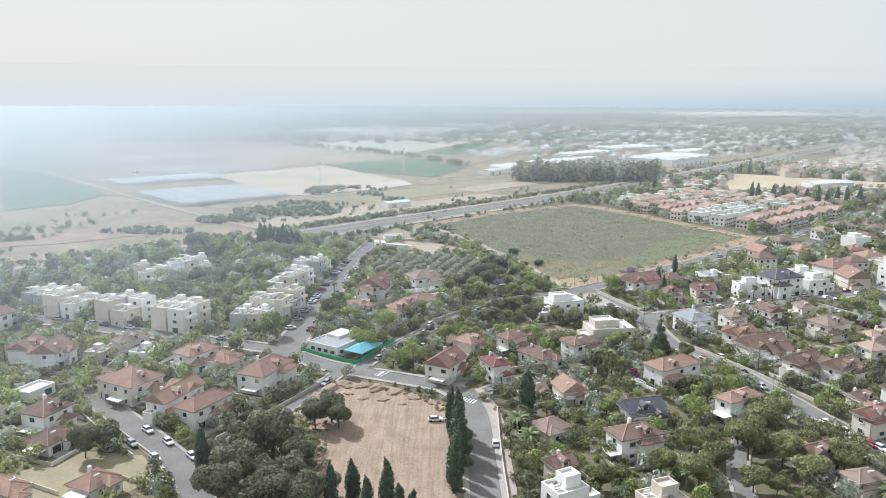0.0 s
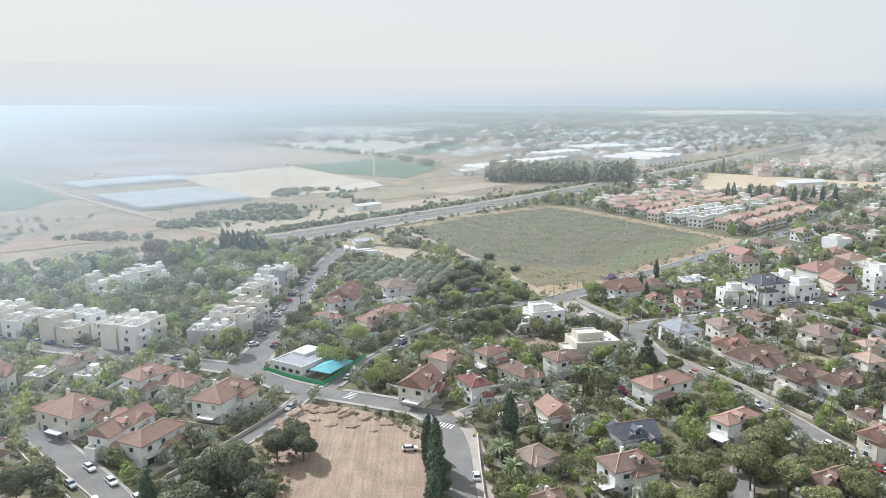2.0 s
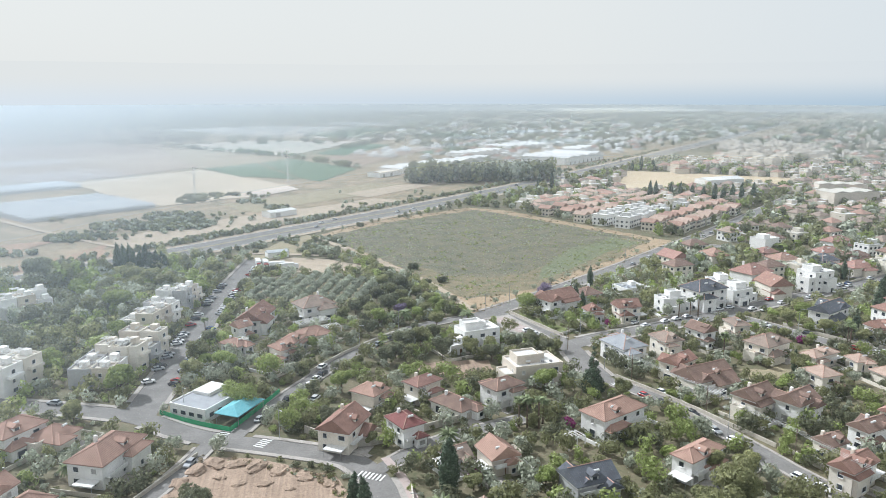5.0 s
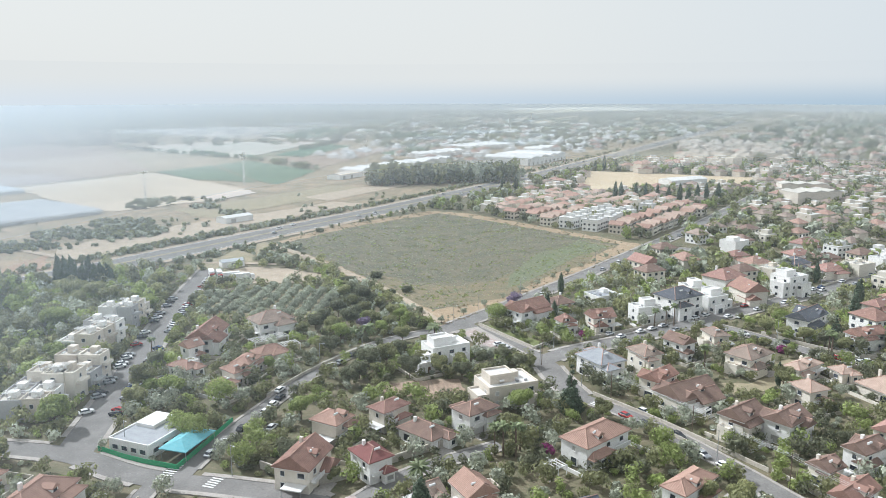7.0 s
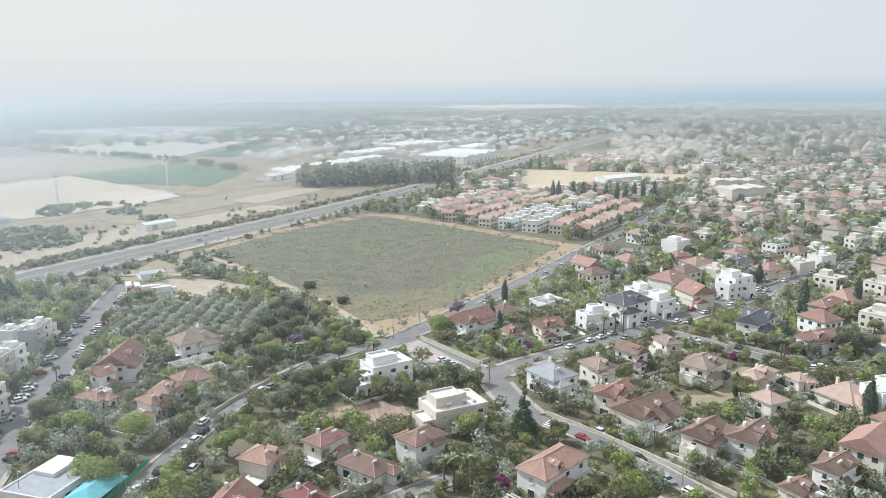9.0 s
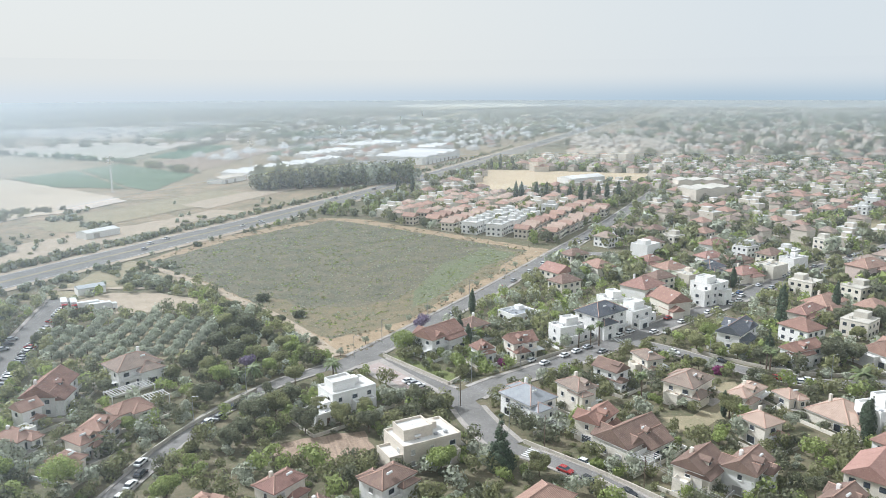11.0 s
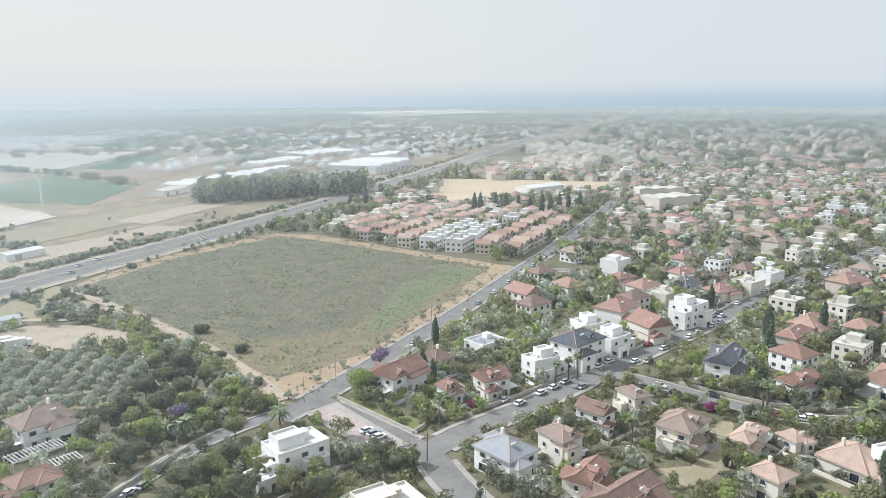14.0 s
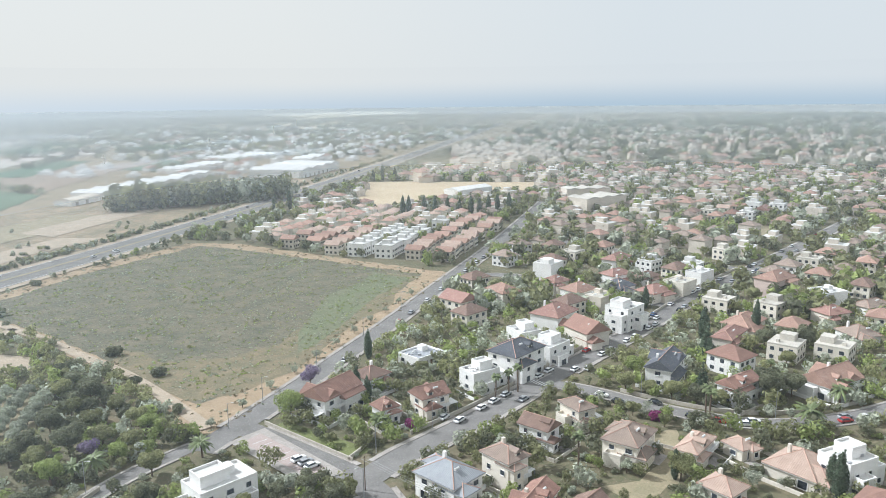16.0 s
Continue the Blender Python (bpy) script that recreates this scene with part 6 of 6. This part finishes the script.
spots = []
for n in range(2600):
    x, y = random.uniform(-46, 6), random.uniform(125, 233)
    edge = near_line(x, y, DIRT_LOT[:4]) < 3.5 or near_line(x, y, DIRT_LOT[7:]) < 4.0 or near_line(x, y, DIRT_LOT[3:7]) < 1.2
    if edge and inside(x, y, DIRT_LOT):
        q = random.uniform(0.25, 0.7)
        spots.append((x, y, q * 1.3, q * 1.2))
grove("lot_weeds", spots, [LEAF["dry"], LEAF["dry"], LEAF["olive"], LEAF["green"]], "dry weeds along the edge of the earth lot", 9, 1.0)

# ---- cars ----
def car(colour, seed):
    t = tagged(new("car"), "%s car with dark windows parked beside the kerb" % colour, "car")
    bm = bmesh.new()
    side = [(-2.1, 0.35), (-2.15, 0.75), (-1.95, 0.95), (-1.0, 1.0), (1.0, 1.02), (2.0, 0.85), (2.15, 0.6), (2.1, 0.35)]
    a = [bm.verts.new((x, -0.86, z)) for x, z in side]
    b = [bm.verts.new((x, 0.86, z)) for x, z in side]
    bm.faces.new(a)
    bm.faces.new(b[::-1])
    for i in range(len(side)):
        j = (i + 1) % len(side)
        bm.faces.new((a[i], b[i], b[j], a[j]))
    bmesh.ops.recalc_face_normals(bm, faces=bm.faces)
    bmesh.ops.bevel(bm, geom=bm.edges, offset=0.07, segments=1, affect="EDGES")
    body = part("body", bm, CARPAINT[colour], t)
    bm = bmesh.new()
    lo = [bm.verts.new(p) for p in ((-1.75, -0.8, 0.98), (1.05, -0.8, 1.0), (1.05, 0.8, 1.0), (-1.75, 0.8, 0.98))]
    hi = [bm.verts.new(p) for p in ((-1.35, -0.64, 1.44), (0.35, -0.64, 1.46), (0.35, 0.64, 1.46), (-1.35, 0.64, 1.44))]
    for i in range(4):
        bm.faces.new((lo[i], lo[(i + 1) % 4], hi[(i + 1) % 4], hi[i]))
    bm.faces.new(hi)
    part("glazing", bm, GLASS, t, "dark tinted glass")
    part("car_roof", box(-0.5, 0, 1.44, 1.75, 1.32, 0.06, 0.02), CARPAINT[colour], t)
    for x in (-1.3, 1.35):
        for y in (-0.8, 0.8):
            part("wheel", add_rod(bmesh.new(), (x, y - 0.1, 0.32), (x, y + 0.1, 0.32), 0.32, sides=10), TYRE, t)
    for y in (-0.6, 0.6):
        part("headlight", box(2.08, y, 0.62, 0.12, 0.36, 0.14), LAMPGLASS, t)
    return t


CARS = {c: car(c, i) for i, c in enumerate(CARPAINT)}
car_used = set()


def park(colour, x, y, heading, group="parked cars", z=0.2):
    m = pose(x, y, z, 0, 0, heading)
    if colour in car_used:
        ob = copy_thing(CARS[colour], m)
    else:
        car_used.add(colour)
        ob = CARS[colour]
        ob.matrix_basis = m
    tagged(ob, group=group)


random.seed(21)
COLOURS = ("white",) * 6 + ("silver",) * 4 + ("black",) * 2 + ("blue", "red")
for colour, x, y in (("white", 14, 184), ("silver", -37, 226), ("silver", -81, 183), ("white", -80, 191), ("white", -72, 184), ("white", -72, 175), ("black", -65, 164), ("black", -68, 162.5), ("white", -63, 176), ("silver", -15, 249), ("white", -9, 274), ("white", -7, 279),
                     ("white", -7, 263), ("white", -17, 258), ("black", -15, 264), ("black", -5, 284), ("black", 11, 306), ("silver", 15, 311), ("red", 72, 178), ("white", 110, 192), ("white", 114, 182), ("black", 100, 236), ("white", 98, 252),
                     ("black", 178, 299), ("white", 192, 275), ("white", 180, 332), ("black", 169, 305), ("silver", 217, 264), ("white", 243, 364)):
    road_pts = min((p for p, _ in ROADS), key=lambda p: near_line(x, y, p))
    (ax, ay), (bx, by) = min(zip(road_pts[:-1], road_pts[1:]), key=lambda q: near_line(x, y, list(q)))
    park(colour, x, y, math.degrees(math.atan2(by - ay, bx - ax)))
park("white", -2, 199, 5, z=0.1)

for x, y, h in ((73, 318, 16), (74, 315.4, 16), (74.8, 312.8, 16), (118, 322, 30), (121, 318, 25)):
    park("white" if x != 74 else "silver", x, y, h, z=0.4 if x < 80 else 0.2)


def park_along(pts, off, start, stop, step, chance, turned=0):
    """Cars at the kerb of a street, from start to stop metres along it."""
    line = smooth_line(pts)
    run = 0.0
    nxt = start
    for (ax, ay), (bx, by) in zip(line[:-1], line[1:]):
        L = math.hypot(bx - ax, by - ay)
        while nxt <= run + L and nxt < stop:
            k = (nxt - run) / L
            dx, dy = (bx - ax) / L, (by - ay) / L
            if random.random() < chance:
                park(random.choice(COLOURS), ax + (bx - ax) * k + dy * off, ay + (by - ay) * k - dx * off, math.degrees(math.atan2(dy, dx)) + turned + random.uniform(-2, 2))
            nxt += step
        run += L


park_along(CARSTREET, 4.4, 24, 200, 2.9, 0.62, 60)
park_along(CARSTREET, -4.4, 24, 160, 2.9, 0.35, -60)
park_along(LANE, 2.0, 14, 110, 6.2, 0.4)
park_along(LANE, -2.0, 20, 90, 6.2, 0.2)
park_along(AVENUE, 3.2, 40, 420, 6.5, 0.4)
park_along(AVENUE, -3.2, 40, 420, 6.5, 0.4)
park_along(SIDE, 2.0, 14, 160, 7, 0.35)
park_along(BEND, 2.4, 100, 200, 7, 0.35)
park_along(FIELDROAD, 3.2, 40, 300, 7, 0.3)
park_along(MAIN, 2.6, 215, 330, 6, 0.4)
for i in range(14):
    k = random.randrange(2, 6)
    (ax, ay), (bx, by) = HIGHWAY[k], HIGHWAY[k + 1]
    q, off = random.random(), random.choice((-8, -5, 5, 8))
    park(random.choice(COLOURS), ax + (bx - ax) * q + 0.74 * off, ay + (by - ay) * q - 0.67 * off, 48, "highway cars", 0.62)


def truck(x, y, heading, colour, label):
    t = tagged(new("truck"), label, "truck")
    t.matrix_world = pose(x, y, 0.1, 0, 0, heading)
    part("cargo_box", box(-1.2, 0, 1.1, 8.4, 2.5, 2.7, 0.06), TANK, t)
    part("cab", box(4.3, 0, 0.6, 2.0, 2.4, 2.4, 0.15), CARPAINT[colour], t)
    part("windscreen", box(5.3, 0, 1.7, 0.06, 2.1, 0.9), GLASS, t)
    part("chassis", box(-0.4, 0, 0.6, 9.6, 1.0, 0.5), TYRE, t)
    for wx in (-4.2, -2.9, 3.9):
        for wy in (-1.1, 1.1):
            part("wheel", add_rod(bmesh.new(), (wx, wy - 0.15, 0.5), (wx, wy + 0.15, 0.5), 0.5, sides=10), TYRE, t)


truck(-40, 449, -80, "red", "parked truck with a white box and red cab")
truck(-36, 447, -80, "red", "parked truck with a white box and red cab")
truck(-29, 444, 15, "white", "white box truck parked in the yard")
truck(-24, 440, 15, "white", "white box truck parked in the yard")
shed(-32, 474, 20, 12, 6, 3, 1, NETTING, "small grey-blue storage shed in the yard")

# ---- lamps, masts and wires ----
def lamp(x, y, turn, tall=8.0):
    t = tagged(new("street_lamp"), "grey steel street lamp on one pole", "street lamp")
    t.matrix_world = pose(x, y, 0.3, 0, 0, turn)
    part("pole", add_rod(bmesh.new(), (0, 0, 0), (0, 0, tall), 0.11, 0.07), METAL, t)
    part("arm", add_rod(bmesh.new(), (0, 0, tall - 0.1), (1.5, 0, tall + 0.25), 0.05), METAL, t)
    part("lamp_head", box(1.7, 0, tall + 0.18, 0.8, 0.3, 0.14, 0.03), LAMPGLASS, t)


for x, y, a in ((92, 312, 0), (80, 292, 180), (62, 346, -45), (76, 361, -45), (101, 382, -45), (128, 404, -45), (158, 432, -45), (112, 318, -70), (150, 333, -70), (182, 346, -70), (216, 359, -70), (250, 374, -70),
                (16, 190, 180), (-16, 238, -60), (-44, 258, -60), (-64, 300, 0), (-48, 330, 180), (-60, 362, 0), (8, 310, -40), (24, 328, -40), (88, 275, 0), (178, 305, 0), (200, 274, 0), (285, 388, -70), (103, 222, 180)):
    lamp(x, y, a)


def utility_pole(x, y, turn):
    t = tagged(new("utility_pole"), "wooden utility pole with a crossarm", "pole")
    t.matrix_world = pose(x, y, 0, 0, 0, turn)
    part("pole", add_rod(bmesh.new(), (0, 0, 0), (0, 0, 9), 0.14, 0.1), BARK, t)
    part("crossarm", box(0, 0, 8.3, 2.0, 0.12, 0.12), BARK, t)


POLES = [(82, 296), (93, 264), (104, 236), (112, 206), (121, 176)]
for x, y in POLES:
    utility_pole(x, y, 70)
for (ax, ay), (bx, by) in zip(POLES[:-1], POLES[1:]):
    for off in (-0.8, 0, 0.8):
        v, f = [], []
        for i in range(9):
            k = i / 8
            x, y, z = ax + (bx - ax) * k + off, ay + (by - ay) * k, 8.4 - 2.4 * k * (1 - k)
            v += [(x - 0.025, y, z), (x + 0.025, y, z), (x, y, z + 0.04)]
            if i:
                n = 3 * i
                f += [(n - 3 + q, n - 3 + (q + 1) % 3, n + (q + 1) % 3, n + q) for q in range(3)]
        tagged(new("overhead_wire", mesh_of("overhead_wire", v, f, METAL)), "thin overhead wire between poles", "wire")


def mast(x, y, tall):
    t = tagged(new("pylon"), "tall slim white power mast", "mast")
    t.matrix_world = pose(x, y, 0, 0, 0, 45)
    part("pole", add_rod(bmesh.new(), (0, 0, 0), (0, 0, tall), 0.9, 0.4), TANK, t)
    for k in (0.72, 0.83, 0.94):
        part("crossarm", box(0, 0, tall * k, 9, 0.4, 0.4), TANK, t)


for x, y, h in ((-120, 735, 28), (-45, 850, 34), (95, 1010, 36), (250, 1230, 40), (430, 1520, 44), (600, 1900, 44), (330, 1300, 36), (-260, 640, 28)):
    mast(x, y, h)

# ---- haze, imitated by one added translucent sheet ----
HAZE_SHEET = bpy.data.materials.new("haze")
HAZE_SHEET.use_nodes = True
hn, hl = HAZE_SHEET.node_tree.nodes, HAZE_SHEET.node_tree.links


def step(kind, operation, first, second, clamp=False):
    """One arithmetic node of the haze; inputs are sockets or values."""
    q = hn.new(kind)
    q.operation = operation
    if kind == "ShaderNodeMath":
        q.use_clamp = clamp
    for i, e in enumerate((first, second)):
        if isinstance(e, bpy.types.NodeSocket):
            hl.new(e, q.inputs[i])
        elif e is not None:
            q.inputs[i].default_value = e
    return q.outputs["Value"] if operation in ("LENGTH", "DOT_PRODUCT") or kind == "ShaderNodeMath" else q.outputs["Vector"]


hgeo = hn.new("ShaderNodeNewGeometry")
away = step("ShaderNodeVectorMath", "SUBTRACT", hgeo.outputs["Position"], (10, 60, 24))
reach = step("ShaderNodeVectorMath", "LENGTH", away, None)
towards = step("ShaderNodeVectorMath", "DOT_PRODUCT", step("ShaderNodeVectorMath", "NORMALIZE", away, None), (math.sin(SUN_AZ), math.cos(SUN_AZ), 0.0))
# sunward glare over the fields, painted as extra cover
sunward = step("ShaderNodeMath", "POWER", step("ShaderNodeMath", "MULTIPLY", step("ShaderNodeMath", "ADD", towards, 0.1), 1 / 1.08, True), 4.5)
# cover grows with distance from a fixed point, in place of hazy air
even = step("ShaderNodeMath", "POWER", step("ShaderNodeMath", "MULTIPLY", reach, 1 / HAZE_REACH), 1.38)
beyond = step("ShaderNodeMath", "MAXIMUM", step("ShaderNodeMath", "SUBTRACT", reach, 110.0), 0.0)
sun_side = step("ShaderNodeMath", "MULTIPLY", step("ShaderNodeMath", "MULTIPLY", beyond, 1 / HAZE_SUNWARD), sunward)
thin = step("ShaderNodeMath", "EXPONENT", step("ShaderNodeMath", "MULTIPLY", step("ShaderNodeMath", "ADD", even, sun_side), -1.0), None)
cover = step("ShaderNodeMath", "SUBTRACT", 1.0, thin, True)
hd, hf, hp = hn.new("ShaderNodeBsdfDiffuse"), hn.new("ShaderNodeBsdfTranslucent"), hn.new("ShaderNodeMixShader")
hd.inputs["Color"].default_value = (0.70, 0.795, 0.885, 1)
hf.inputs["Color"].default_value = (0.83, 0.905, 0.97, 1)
# sunward side painted brighter by a larger share of diffuse
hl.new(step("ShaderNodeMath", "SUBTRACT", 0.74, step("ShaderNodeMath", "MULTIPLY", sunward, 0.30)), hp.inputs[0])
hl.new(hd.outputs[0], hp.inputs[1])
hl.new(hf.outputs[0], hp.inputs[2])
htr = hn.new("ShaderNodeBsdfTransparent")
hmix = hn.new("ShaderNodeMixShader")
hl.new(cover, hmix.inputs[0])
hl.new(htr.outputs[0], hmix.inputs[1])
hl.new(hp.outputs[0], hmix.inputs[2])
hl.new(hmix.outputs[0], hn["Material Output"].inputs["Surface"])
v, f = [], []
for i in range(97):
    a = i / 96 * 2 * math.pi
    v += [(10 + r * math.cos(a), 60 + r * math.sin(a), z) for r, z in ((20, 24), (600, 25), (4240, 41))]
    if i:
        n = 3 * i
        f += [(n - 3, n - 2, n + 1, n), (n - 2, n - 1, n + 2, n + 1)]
tagged(new("haze_stand_in", mesh_of("haze_stand_in", v, f, HAZE_SHEET)), "thin translucent sheet imitating bright haze over the town and plain", "haze", kind="structure")

# ---- glowing ring with painted haze at the far edge of the plain ----
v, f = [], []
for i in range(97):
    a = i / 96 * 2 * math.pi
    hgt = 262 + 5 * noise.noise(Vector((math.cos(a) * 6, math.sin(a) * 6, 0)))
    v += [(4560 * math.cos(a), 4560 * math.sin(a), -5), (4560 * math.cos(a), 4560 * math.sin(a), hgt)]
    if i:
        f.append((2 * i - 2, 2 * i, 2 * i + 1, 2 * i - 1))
tagged(new("backdrop", mesh_of("backdrop", v, f, BACKDROP)), "glowing ring painted with pale haze on the horizon", "backdrop", kind="structure")
for kinds in list(TREES.values()) + [list(CARS.values())]:
    for k, ob in enumerate(kinds):
        if ob.name not in used and ob not in [CARS[c] for c in car_used]:
            ob.matrix_basis = pose(-140 - 8 * k, 150, 0)
